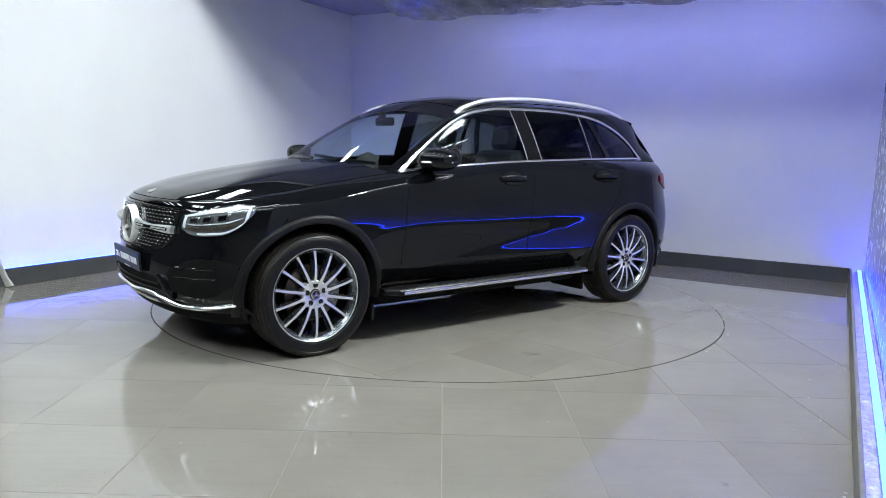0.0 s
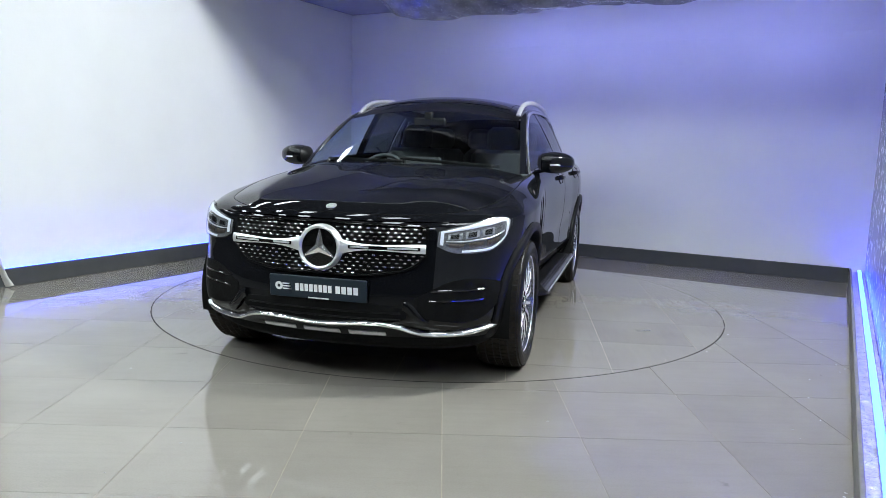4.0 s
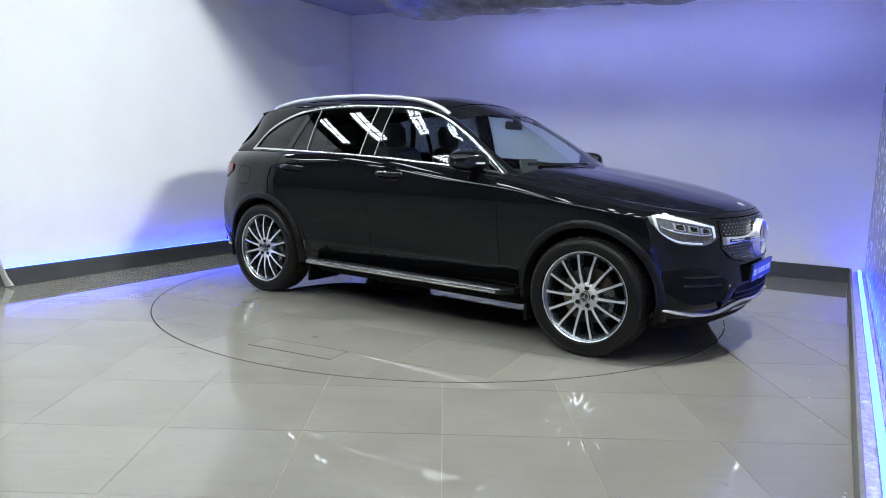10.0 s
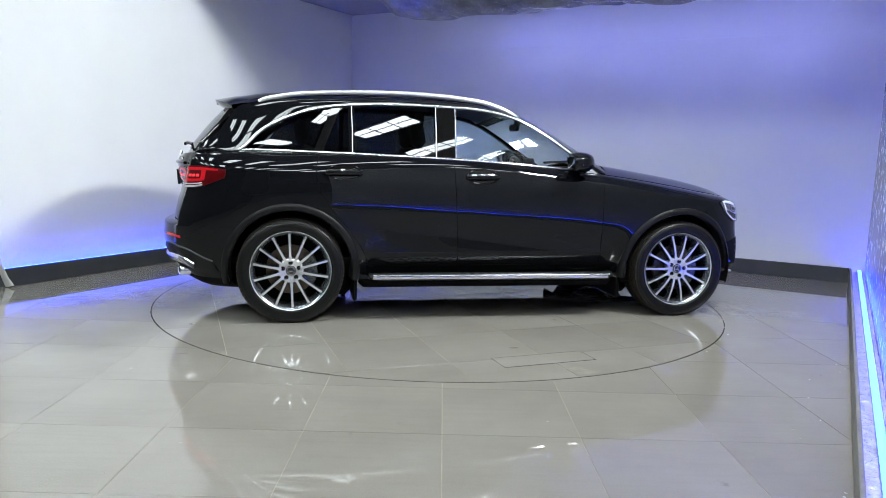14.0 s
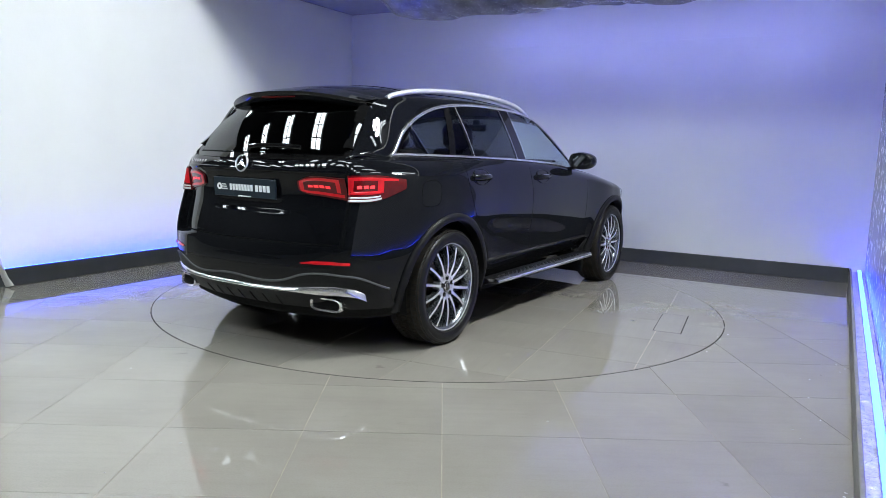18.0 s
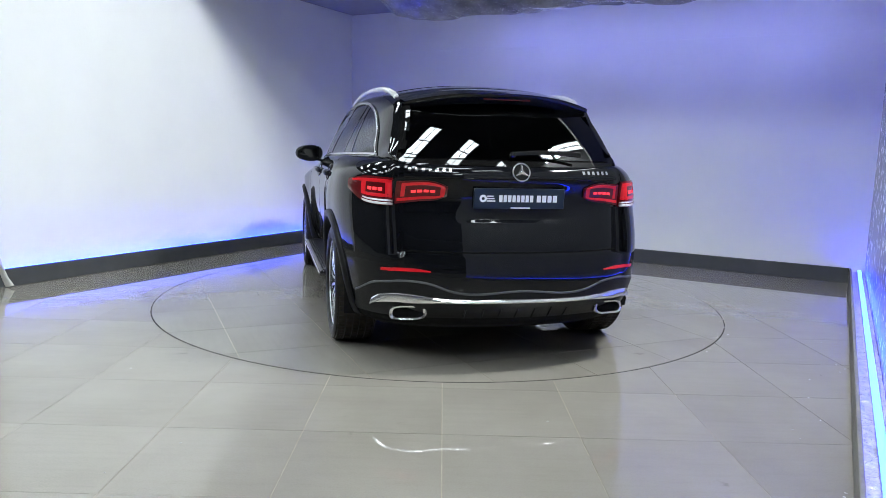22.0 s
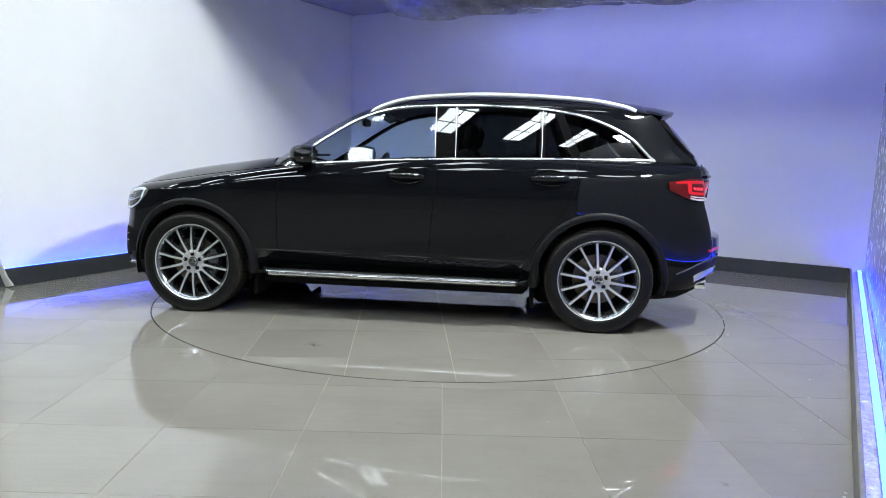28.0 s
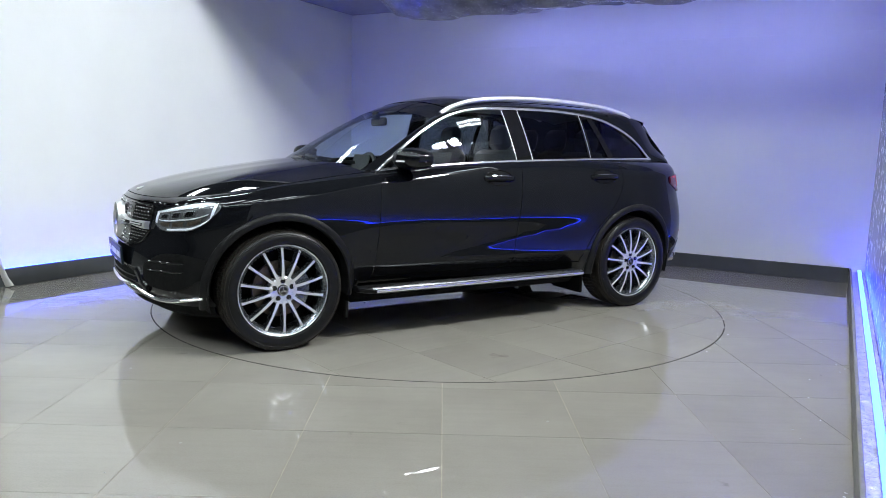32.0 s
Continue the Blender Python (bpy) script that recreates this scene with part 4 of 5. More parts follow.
    part("wheel_backing", lathe([(0.0, 0.03), (0.245, 0.03)], "Y", 40), "under", w)
    return w


def build_running_boards(car):
    for g in (lambda q: q, mirrored):
        x0, x1 = -0.90, 0.93
        prof = [(0.80, 0.296), (0.80, 0.326), (0.905, 0.334), (0.945, 0.336), (0.960, 0.328), (0.966, 0.314), (0.958, 0.300), (0.935, 0.294)]
        rows = []
        for i in range(25):
            t = i / 24
            x = x0 + (x1 - x0) * t
            pull = 0.10 * (max(0, t - 0.94) / 0.06) ** 2 + 0.06 * (max(0, 0.04 - t) / 0.04) ** 2
            rows.append([Vector((x, max(0.80, y - pull) if y > 0.81 else y, z)) for y, z in prof])
        V, F = grid(rows, close_v=True, flip=True)
        n = len(prof)
        F += [tuple(range(n)), tuple(reversed(range(24 * n, 25 * n)))]
        rb = part("running_board", g((V, F)), "plastic", car, "running board with silver edge and rubber studs")
        # a flat bright plate along the outer edge, its ends running in to points
        a, b = x0 + 0.02, x1 - 0.06
        inset = lambda x: 0.004 + 0.050 * (1 - smooth01(x, a, a + 0.16)) + 0.058 * (1 - smooth01(b - x, 0.0, 0.24))
        rows = []
        for i in range(41):
            x = a + (b - a) * i / 40
            y = 0.884 + inset(x)
            rows.append([Vector((x, y, 0.328)), Vector((x, y + 0.001, 0.3385)), Vector((x, 0.948, 0.3400)), Vector((x, 0.958, 0.3340)), Vector((x, 0.960, 0.3290))])
        part("tread_plate", g(grid(rows)), "tread_metal", rb, "brushed aluminium tread plate")
        edge = [Vector((x0 + 0.02 + (x1 - x0 - 0.10) * i / 20, 0.966, 0.317)) for i in range(21)]
        part("edge_strip", g(tube(edge, 0.006, 0.011, 8)), "chrome", rb, "silver edge strip")
        stud = box(-0.017, 0.017, -0.0065, 0.0065, 0, 0.006, 0.002)
        for row, yy in enumerate((0.899, 0.917, 0.935)):
            for k in range(26):
                x = a + 0.05 + 0.066 * (k + 0.5 * (row % 2))
                if x < b - 0.03 and yy > 0.884 + inset(x) + 0.008:
                    part("rubber_stud", g(moved(stud, Matrix.Translation((x, yy, 0.3370)))), "rubber", rb, "", False)


# ---- the car's smaller parts ----
def sk(s, z, d=0.0):
    """The skin on both halves: negative s is the car's right."""
    p, n = skin(abs(s), z), skin_normal(abs(s), z)
    q = p + n * d
    return q if s >= 0 else Vector((q.x, -q.y, q.z))


def skn(s, z):
    n = skin_normal(abs(s), z)
    return n if s >= 0 else Vector((n.x, -n.y, n.z))


def lay(s0, s1, z_low, z_high, d=0.006, ns=24, nz=6, rim=0.012, dome=0.0, tail=False):
    """A plate laid on the skin from s0 to s1 between two height curves of u (0..1), edges turned in."""
    rows = []
    for i in range(ns + 1):
        u = i / ns
        s = s0 + (s1 - s0) * u
        if tail:
            s = math.copysign(S_END - abs(s), s)
        lo, hi = z_low(u), z_high(u)
        row = [sk(s, lo, d - rim)]
        for j in range(nz + 1):
            v = j / nz
            row.append(sk(s, lo + (hi - lo) * v, d + dome * 4 * v * (1 - v)))
        row.append(sk(s, hi, d - rim))
        rows.append(row)

    def shut(row, s):
        return [p - skn(s, 0.6) * (rim if 0 < k < len(row) - 1 else 0) for k, p in enumerate(row)]
    e0, e1 = (math.copysign(S_END - abs(s), s) if tail else s for s in (s0, s1))
    return grid([shut(rows[0], e0)] + rows + [shut(rows[-1], e1)], flip=(s1 < s0) != tail)


def strip_on(pts, width, thick, nlist=None):
    """A ribbon through (s, z) pairs on the skin."""
    P = [sk(s, z) for s, z in pts]
    N = [skn(s, z) for s, z in pts]
    return ribbon(P, N, width, thick)


def lin(*pairs):
    return herm([p[0] for p in pairs], [p[1] for p in pairs])


def const(v):
    return lambda u: v


def both(f):
    """The part on the car's left and, mirrored, on its right."""
    return (f, mirrored(f))


def ring(r0, r1, x, seg=48, depth=0.012):
    return lathe([(r0, -depth), (r0 + 0.003, 0.0), ((r0 + r1) / 2, 0.003), (r1 - 0.003, 0.0), (r1, -depth)], "X", seg)


def three_arms(r, w, x0=0.0):
    out = []
    for k in range(3):
        a = math.pi / 2 + 2 * math.pi * k / 3
        c, s = math.cos(a), math.sin(a)
        V = [Vector((x0, 0, 0))]
        tip = Vector((0, c * r, s * r))
        side = Vector((0, -s, c)) * w
        base = Vector((0, c, s)) * (w * 0.6)
        V = [base + side, base - side, tip, Vector((0.010, 0, 0)), Vector((0.0035, tip.y, tip.z)), base * -1.0]
        F = [(0, 2, 4, 3), (1, 3, 4, 2), (0, 3, 5), (1, 5, 3)]
        out.append((V, F))
    return merge(*out)


def emblem(name, parent, m, r, label, disc="gloss_black"):
    e = part(name, moved(ring(r * 0.84, r, 0, 48, r * 0.14), m), "satin_silver", parent, label)
    part("emblem_disc", moved(lathe([(0.0, -0.002), (r * 0.9, -0.006)], "X", 40), m), disc, e)
    part("emblem_arms", moved(three_arms(r * 0.90, r * 0.19), m), "chrome", e, "", False)
    return e


def number_board(name, car, m):
    """Dealer's plate: a slate board with white printed bars and a round mark. Local x is out, y across, z up."""
    b = part(name, moved(box(-0.008, 0.006, -0.260, 0.260, -0.0555, 0.0555, 0.003), m), "plate", car, "slate blue dealer plate with white print")
    rng = random.Random(3)
    part("plate_mark", moved(merge(moved(lathe([(0.008, 0.0), (0.020, 0.001), (0.021, -0.002)], "X", 24), Matrix.Translation((0.0072, -0.208, 0.0))),
                                   box(0.0066, 0.0078, -0.188, -0.150, 0.010, 0.016, 0), box(0.0066, 0.0078, -0.188, -0.145, -0.003, 0.003, 0), box(0.0066, 0.0078, -0.188, -0.140, -0.016, -0.010, 0)), m), "plate_mark", b)
    for y0, n, w in ((-0.118, 8, 0.0252), (0.098, 4, 0.0315)):
        for k in range(n):
            a = y0 + k * w
            part("plate_mark", moved(box(0.0066, 0.0078, a, a + w * 0.74, -0.0185, 0.0185, 0.0), m), "plate_mark", b, "", False)
    part("plate_mark", moved(box(0.0066, 0.0078, -0.05, 0.06, -0.053, -0.047, 0), m), "plate_mark", b, "", False)
    return b


def build_front(car):
    sf = s_of_y_front
    # grille
    top = lin((0, 0.832), (0.5, 0.838), (1, 0.832))
    low = lin((0, 0.70), (0.06, 0.645), (0.2, 0.605), (0.5, 0.592), (0.8, 0.605), (0.94, 0.645), (1, 0.70))
    g = part("grille", lay(-sf(0.525), sf(0.525), low, top, 0.004, 40, 6, 0.02), "gloss_black", car, "black grille set with rows of bright pins")
    pts = [(-sf(0.525) + 2 * sf(0.525) * i / 60, low(i / 60)) for i in range(61)]
    pts_t = [(-sf(0.525) + 2 * sf(0.525) * i / 60, top(i / 60)) for i in range(61)]
    part("grille_surround", strip_on(pts, 0.014, 0.012), "gloss_black", g)
    part("grille_surround", strip_on(pts_t, 0.014, 0.012), "gloss_black", g)
    pin = bpy.data.meshes.new("pin")
    V, F = box(-0.004, 0.004, -0.0075, 0.0075, -0.0028, 0.0028, 0.0012)
    pin.from_pydata([tuple(v) for v in V], [], F)
    pin.materials.append(M["chrome"])
    zrow = [0.8205, 0.802, 0.7835, 0.765, 0.6945, 0.676, 0.6575, 0.639, 0.6205, 0.604]
    for r, z in enumerate(zrow):
        for k in range(-14, 15):
            y = (k + (0.5 if r % 2 else 0.0)) * 0.0385
            ay = abs(y)
            if ay > 0.505 or (y * y + (z - 0.722) ** 2) < 0.118 ** 2:
                continue
            u = 0.5 + 0.5 * y / 0.525
            if z < low(u) + 0.012 or z > top(u) - 0.008:
                continue
            s = sf(ay) * (1 if y >= 0 else -1)
            o = new("grille_pin", pin)
            o.parent = g
            n = skn(s, z)
            o.matrix_basis = Matrix.Translation(sk(s, z, 0.008)) @ Matrix.Rotation(math.atan2(n.y, n.x), 4, "Z")
    for sg in (1, -1):
        s0, s1 = sg * sf(0.105), sg * sf(0.515)
        bar = part("grille_bar", lay(s0, s1, lin((0, 0.694), (0.15, 0.708), (1, 0.708)), lin((0, 0.762), (0.15, 0.751), (1, 0.751)), 0.030, 16, 4, 0.03, 0.006), "satin_silver", g, "satin silver cross bar")
        part("bar_slot", lay(sg * sf(0.15), sg * sf(0.49), const(0.721), const(0.737), 0.0375, 16, 2, 0.006), "gloss_black", bar)
        for y0, y1 in ((0.16, 0.25), (0.34, 0.48)):
            part("slot_insert", lay(sg * sf(y0), sg * sf(y1), const(0.7255), const(0.7335), 0.040, 8, 2, 0.004), "satin_silver", bar)
    m = Matrix.Translation((2.208, 0, 0.722)) @ Matrix.Rotation(radians(-3), 4, "Y")
    emblem("grille_emblem", g, m, 0.112, "large chrome ring emblem")
    part("emblem_ring", moved(lathe([(0.094, 0.004), (0.104, 0.012), (0.113, 0.002), (0.116, -0.03)], "X", 56), m), "satin_silver", g, "silver ring")
    # headlamps
    for sg in (1, -1):
        s0, s1 = sg * sf(0.565), sg * s_of_x(1.835)
        zl = lin((0, 0.745), (0.1, 0.726), (0.5, 0.714), (0.75, 0.733), (0.9, 0.778), (1, 0.838))
        zh = lin((0, 0.815), (0.3, 0.840), (0.6, 0.864), (0.9, 0.874), (1, 0.866))
        hl = part("headlight", lay(s0, s1, zl, zh, 0.002, 30, 8, 0.02), "lamp_inside", car, "headlight with bright brow strip and clear lens")
        mid = lambda a: (lambda u: zl(u) + (zh(u) - zl(u)) * a)

        def cut(u0, u1, a0, a1, d, mat, name, label=""):
            part(name, lay(s0 + (s1 - s0) * u0, s0 + (s1 - s0) * u1, lambda u: mid(a0)(u0 + (u1 - u0) * u), lambda u: mid(a1)(u0 + (u1 - u0) * u), d, 14, 3, 0.004, 0.002), mat, hl, label)
        cut(0.03, 0.95, 0.86, 0.96, 0.009, "drl", "brow_strip", "white daylight strip")
        cut(0.03, 0.07, 0.18, 0.86, 0.009, "drl", "corner_strip")
        cut(0.91, 0.95, 0.15, 0.86, 0.009, "drl", "corner_strip")
        cut(0.30, 0.93, 0.04, 0.12, 0.009, "drl", "lower_strip")
        cut(0.10, 0.88, 0.42, 0.47, 0.008, "satin_silver", "divider_strip")
        for k in range(3):
            cut(0.12 + 0.21 * k, 0.29 + 0.21 * k, 0.53, 0.77, 0.006, "chrome", "reflector", "silver reflector")
            cut(0.14 + 0.24 * k, 0.32 + 0.24 * k, 0.20, 0.37, 0.006, "steel", "reflector")
            cut(0.15 + 0.21 * k, 0.25 + 0.21 * k, 0.56, 0.74, 0.010, "gloss_black", "projector")
        part("lens", lay(s0, s1, zl, zh, 0.014, 30, 8, 0.012, 0.003), "lens", hl, "clear lens")
        # side air intake with two fins
        i0, i1 = sg * sf(0.50), sg * s_of_x(1.86)
        zl2, zh2 = lin((0, 0.40), (0.3, 0.375), (0.8, 0.40), (1, 0.46)), lin((0, 0.50), (0.35, 0.575), (0.7, 0.585), (1, 0.56))
        ai = part("air_intake", lay(i0, i1, zl2, zh2, 0.003, 20, 5, 0.012), "under", car, "black side air intake")
        for zf in (0.475, 0.525):
            part("intake_fin", strip_on([(i0 + (i1 - i0) * (0.12 + 0.62 * q / 16), zf + 0.008 * q / 16) for q in range(17)], 0.012, 0.007), "gloss_black", ai)
        part("intake_frame", strip_on([(sg * sf(0.43 + 0.12 * q / 10), 0.455 - 0.09 * smooth01(q / 10, 0, 1)) for q in range(11)], 0.05, 0.02), "paint", ai)
        part("sensor", moved(lathe([(0, 0.004), (0.010, 0.004), (0.012, 0.0)], "Y", 16), Matrix.Translation(sk(sg * s_of_x(1.80), 0.56)) @ Matrix.Diagonal((1, sg, 1, 1))), "gloss_black", car)
    # centre intake, plate, lip
    part("centre_intake", lay(-sf(0.45), sf(0.45), lin((0, 0.39), (0.12, 0.36), (0.88, 0.36), (1, 0.39)), lin((0, 0.44), (0.15, 0.452), (0.85, 0.452), (1, 0.44)), 0.003, 30, 4, 0.012), "under", car, "black centre air intake")
    for zf in (0.385, 0.415):
        part("intake_slat", strip_on([(-sf(0.42) + 2 * sf(0.42) * q / 30, zf) for q in range(31)], 0.008, 0.010), "plastic", car)
    number_board("front_plate", car, Matrix.Translation((2.224, 0, 0.520)) @ Matrix.Rotation(radians(4), 4, "Y"))
    lip_z = lin((0, 0.348), (0.42, 0.346), (0.52, 0.312), (0.62, 0.306), (0.78, 0.325), (0.86, 0.345))
    ys = [-0.86 + 1.72 * i / 80 for i in range(81)]
    part("lower_valance", lay(-sf(0.86), sf(0.86), const(0.285), lambda u: lip_z(abs(2 * u - 1) * 0.86) - 0.004, 0.006, 50, 3, 0.01), "plastic", car, "satin black lower valance")
    part("chrome_lip", strip_on([((1 if y >= 0 else -1) * sf(abs(y)), lip_z(abs(y))) for y in ys], 0.019, 0.020), "chrome", car, "chrome strip along the bumper's foot")
    for y0, y1 in ((-0.34, -0.15), (-0.1, 0.1), (0.15, 0.34)):
        part("valance_insert", lay(math.copysign(sf(abs(y0)), y0), math.copysign(sf(abs(y1)), y1), const(0.298), const(0.316), 0.012, 10, 2, 0.006), "satin_silver", car)
    # round badge on the bonnet's front
    m = Matrix.Translation((2.068, 0, 0.918)) @ Matrix.Rotation(radians(-72), 4, "Y")
    part("bonnet_badge", moved(lathe([(0.0, 0.004), (0.022, 0.004), (0.027, 0.002), (0.028, -0.004)], "X", 32), m), "satin_silver", car, "small round silver badge")
    # two slits of the bonnet's lower edge, painted bumper crown above the grille
    part("bonnet_gap", ribbon([edge_point(_s[3] * (1 - i / 30)) for i in range(31)] + [Vector((edge_point(_s[3] * i / 30).x, -edge_point(_s[3] * i / 30).y, edge_point(_s[3] * i / 30).z)) for i in range(1, 31)],
                              [Vector((0.8, 0, 0.6)).normalized()] * 61, 0.005, 0.0012), "gap", car)


def build_rear(car):
    sr = s_of_y_rear
    for sg in (1, -1):
        # outer lamp on the quarter panel, inner lamp on the tailgate
        s0, s1 = sg * s_of_x(-1.865), sg * sr(0.675)
        zl, zh = lin((0, 0.985), (0.45, 0.922), (1, 0.905)), lin((0, 1.040), (0.4, 1.056), (1, 1.056))
        tl = part("tail_light", lay(s0, s1, zl, zh, 0.008, 20, 8, 0.02, 0.004), "tail_dark", car, "red tail light wrapped round the corner")

        def cut(p, a, b, fl, fh, u0, u1, a0, a1, d, mat, name):
            part(name, lay(a + (b - a) * u0, a + (b - a) * u1, lambda u: fl(u0 + (u1 - u0) * u) + (fh(u0 + (u1 - u0) * u) - fl(u0 + (u1 - u0) * u)) * a0,
                           lambda u: fl(u0 + (u1 - u0) * u) + (fh(u0 + (u1 - u0) * u) - fl(u0 + (u1 - u0) * u)) * a1, d, 12, 3, 0.006, 0.001), mat, p)
        cut(tl, s0, s1, zl, zh, 0.15, 0.97, 0.80, 0.93, 0.0125, "tail_red", "light_guide")
        cut(tl, s0, s1, zl, zh, 0.40, 0.97, 0.28, 0.40, 0.0125, "tail_red", "light_guide")
        cut(tl, s0, s1, zl, zh, 0.40, 0.50, 0.40, 0.80, 0.0125, "tail_red", "light_guide")
        cut(tl, s0, s1, zl, zh, 0.87, 0.97, 0.40, 0.80, 0.0125, "tail_red", "light_guide")
        for k in range(3):
            cut(tl, s0, s1, zl, zh, 0.55 + 0.10 * k, 0.62 + 0.10 * k, 0.50, 0.62, 0.0135, "tail_glow", "light_dash")
        cut(tl, s0, s1, zl, zh, 0.42, 0.98, 0.02, 0.10, 0.0125, "white_lens", "reverse_strip")
        cut(tl, s0, s1, zl, zh, 0.44, 0.98, 0.14, 0.20, 0.0125, "white_lens", "reverse_strip")
        t0, t1 = sg * sr(0.655), sg * sr(0.395)
        il, ih = lin((0, 0.915), (0.5, 0.935), (0.85, 0.948), (1, 0.965)), lin((0, 1.040), (0.85, 1.035), (1, 1.018))
        ti = part("tail_light_inner", lay(t0, t1, il, ih, 0.008, 18, 8, 0.02, 0.004), "tail_dark", car, "red tail light on the tailgate")
        cut(ti, t0, t1, il, ih, 0.12, 0.95, 0.80, 0.93, 0.0125, "tail_red", "light_guide")
        cut(ti, t0, t1, il, ih, 0.05, 0.95, 0.10, 0.24, 0.0125, "tail_red", "light_guide")
        cut(ti, t0, t1, il, ih, 0.87, 0.96, 0.24, 0.80, 0.0125, "tail_red", "light_guide")
        cut(ti, t0, t1, il, ih, 0.12, 0.20, 0.30, 0.80, 0.0125, "tail_red", "light_guide")
        for k in range(4):
            cut(ti, t0, t1, il, ih, 0.32 + 0.12 * k, 0.41 + 0.12 * k, 0.45, 0.58, 0.0135, "tail_glow", "light_dash")
        # bumper reflector, exhaust trim
        part("reflector", lay(sg * sr(0.745), sg * sr(0.50), lin((0, 0.566), (1, 0.570)), lin((0, 0.581), (0.85, 0.582), (1, 0.575)), 0.006, 14, 2, 0.010), "tail_red", car, "red bumper reflector")
        c = sk(sg * sr(0.60), 0.342, 0.016)
        pts = []
        for k in range(29):
            a = 2 * math.pi * k / 28
            ca, sa = math.cos(a), math.sin(a)
            pts.append(Vector((0, math.copysign(abs(ca) ** 0.5, ca) * 0.100, math.copysign(abs(sa) ** 0.62, sa) * 0.040 - 0.006 * ca * sg)))
        rot = Matrix.Translation((c.x + 0.0, c.y, c.z)) @ Matrix.Rotation(sg * radians(-14), 4, "Z")
        rows = []
        for off, k in ((0.05, 0.96), (-0.012, 1.02), (-0.020, 0.96), (-0.016, 0.84), (0.02, 0.78)):
            rows.append([rot @ Vector((off, p.y * k, p.z * (k if k > 0.9 else k - 0.1))) for p in pts])
        ex = part("exhaust_trim", grid(rows, flip=True), "chrome", car, "chrome exhaust surround")
        part("exhaust_hole", ([rot @ Vector((0.0, p.y * 0.82, p.z * 0.76)) for p in pts[:-1]], [tuple(range(28))]), "under", ex, "", False)
        # model letters as small bars
        y0 = 0.60 if sg > 0 else 0.40
        for k in range(7 if sg > 0 else 6):
            y = y0 - k * 0.034
            s = sg * sr(max(0.1, y)) if sg > 0 else -sr(y0 + k * 0.032)
            part("model_letter", strip_on([(s - 0.008, 1.095), (s + 0.008, 1.095)], 0.022, 0.003), "chrome", car)
    number_board("rear_plate", car, Matrix.Translation((-2.262, 0, 0.960)) @ Matrix.Rotation(radians(180), 4, "Z") @ Matrix.Rotation(radians(4), 4, "Y"))
    ys = [-0.62 + 1.24 * i / 50 for i in range(51)]
    part("tailgate_ledge", strip_on([(math.copysign(sr(abs(y)), y), 1.068) for y in ys], 0.022, 0.014), "paint", car)
    emblem("tailgate_emblem", car, Matrix.Translation((-2.284, 0, 1.105)) @ Matrix.Rotation(radians(180), 4, "Z") @ Matrix.Rotation(radians(-14), 4, "Y"), 0.052, "chrome ring emblem")
    # tailgate seams
    ys = [-0.66 + 1.32 * i / 50 for i in range(51)]
    low_z = lambda y: 0.668
    part("tailgate_gap", strip_on([(math.copysign(sr(abs(y)), y), low_z(y)) for y in ys], 0.010, 0.0012), "gap", car)
    for sg in (1, -1):
        part("tailgate_gap", strip_on([(sg * sr(0.69 - 0.01 * i / 16), 0.680 + 0.410 * i / 16) for i in range(17)], 0.006, 0.0012), "gap", car)
    # bumper: chrome band, satin lower part
    up_z = lin((0, 0.470), (0.40, 0.470), (0.50, 0.505), (0.70, 0.508), (0.80, 0.48), (0.86, 0.42))
    lip_z = lin((0, 0.418), (0.45, 0.420), (0.60, 0.424), (0.70, 0.420), (0.77, 0.398), (0.815, 0.352))
    part("lower_bumper", lay(sr(0.86) - S_END, S_END - sr(0.86), const(0.30), lambda u: up_z(min(0.86, out_y(max(sr(0.86), S_END - abs(2 * u - 1) * (S_END - sr(0.86)))))), 0.004, 60, 6, 0.012, 0.0, True), "plastic", car, "satin black lower bumper")
    ys = [-0.86 + 1.72 * i / 90 for i in range(91)]
    part("bumper_edge", strip_on([(math.copysign(sr(abs(y)), y), up_z(abs(y))) for y in ys], 0.012, 0.006), "skirting", car, "satin dark grey edge strip")
    ys = [-0.785 + 1.57 * i / 90 for i in range(91)]
    P, N, W = [], [], []
    rows = []
    for y in ys:
        s, z = math.copysign(sr(abs(y)), y), lip_z(abs(y))
        p, n = sk(s, z), skn(s, z)
        w = 0.0095 + 0.0175 * smooth01(abs(y), 0.40, 0.62)
        up = Vector((0, -math.copysign(1, y) * 0.35 * smooth01(abs(y), 0.70, 0.8), 1)).normalized()
        rows.append([p - up * w, p - up * w * 0.8 + n * 0.018, p + n * 0.022, p + up * w * 0.8 + n * 0.018, p + up * w])
    part("chrome_band", grid(rows, flip=True), "chrome", car, "chrome band across the rear bumper")
    for k in range(-3, 4):
        part("diffuser_fin", strip_on([(math.copysign(sr(abs(0.10 * k) + 0.001), k if k else 1), 0.305 + 0.06 * i / 6) for i in range(7)], 0.010, 0.010), "plastic", car)
    # roof spoiler with brake light
    rows = []
    for i in range(15):
        v = 2 * i / 14 - 1
        k = abs(v) ** 2.4
        y = 0.575 * v
        a = Vector((-1.66 + 0.02 * k, y, 1.588 - 0.082 * k))
        b = Vector((-1.86 + 0.08 * k, y, 1.566 - 0.072 * k))
        c = Vector((-2.01 + 0.165 * k, y * 0.985, 1.536 - 0.056 * k))
        d = Vector((-2.005 + 0.165 * k, y * 0.985, 1.516 - 0.056 * k))
        e = Vector((-1.96 + 0.15 * k, y * 0.97, 1.480 - 0.052 * k))
        f = Vector((-1.86 + 0.06 * k, y * 0.97, 1.488 - 0.050 * k))
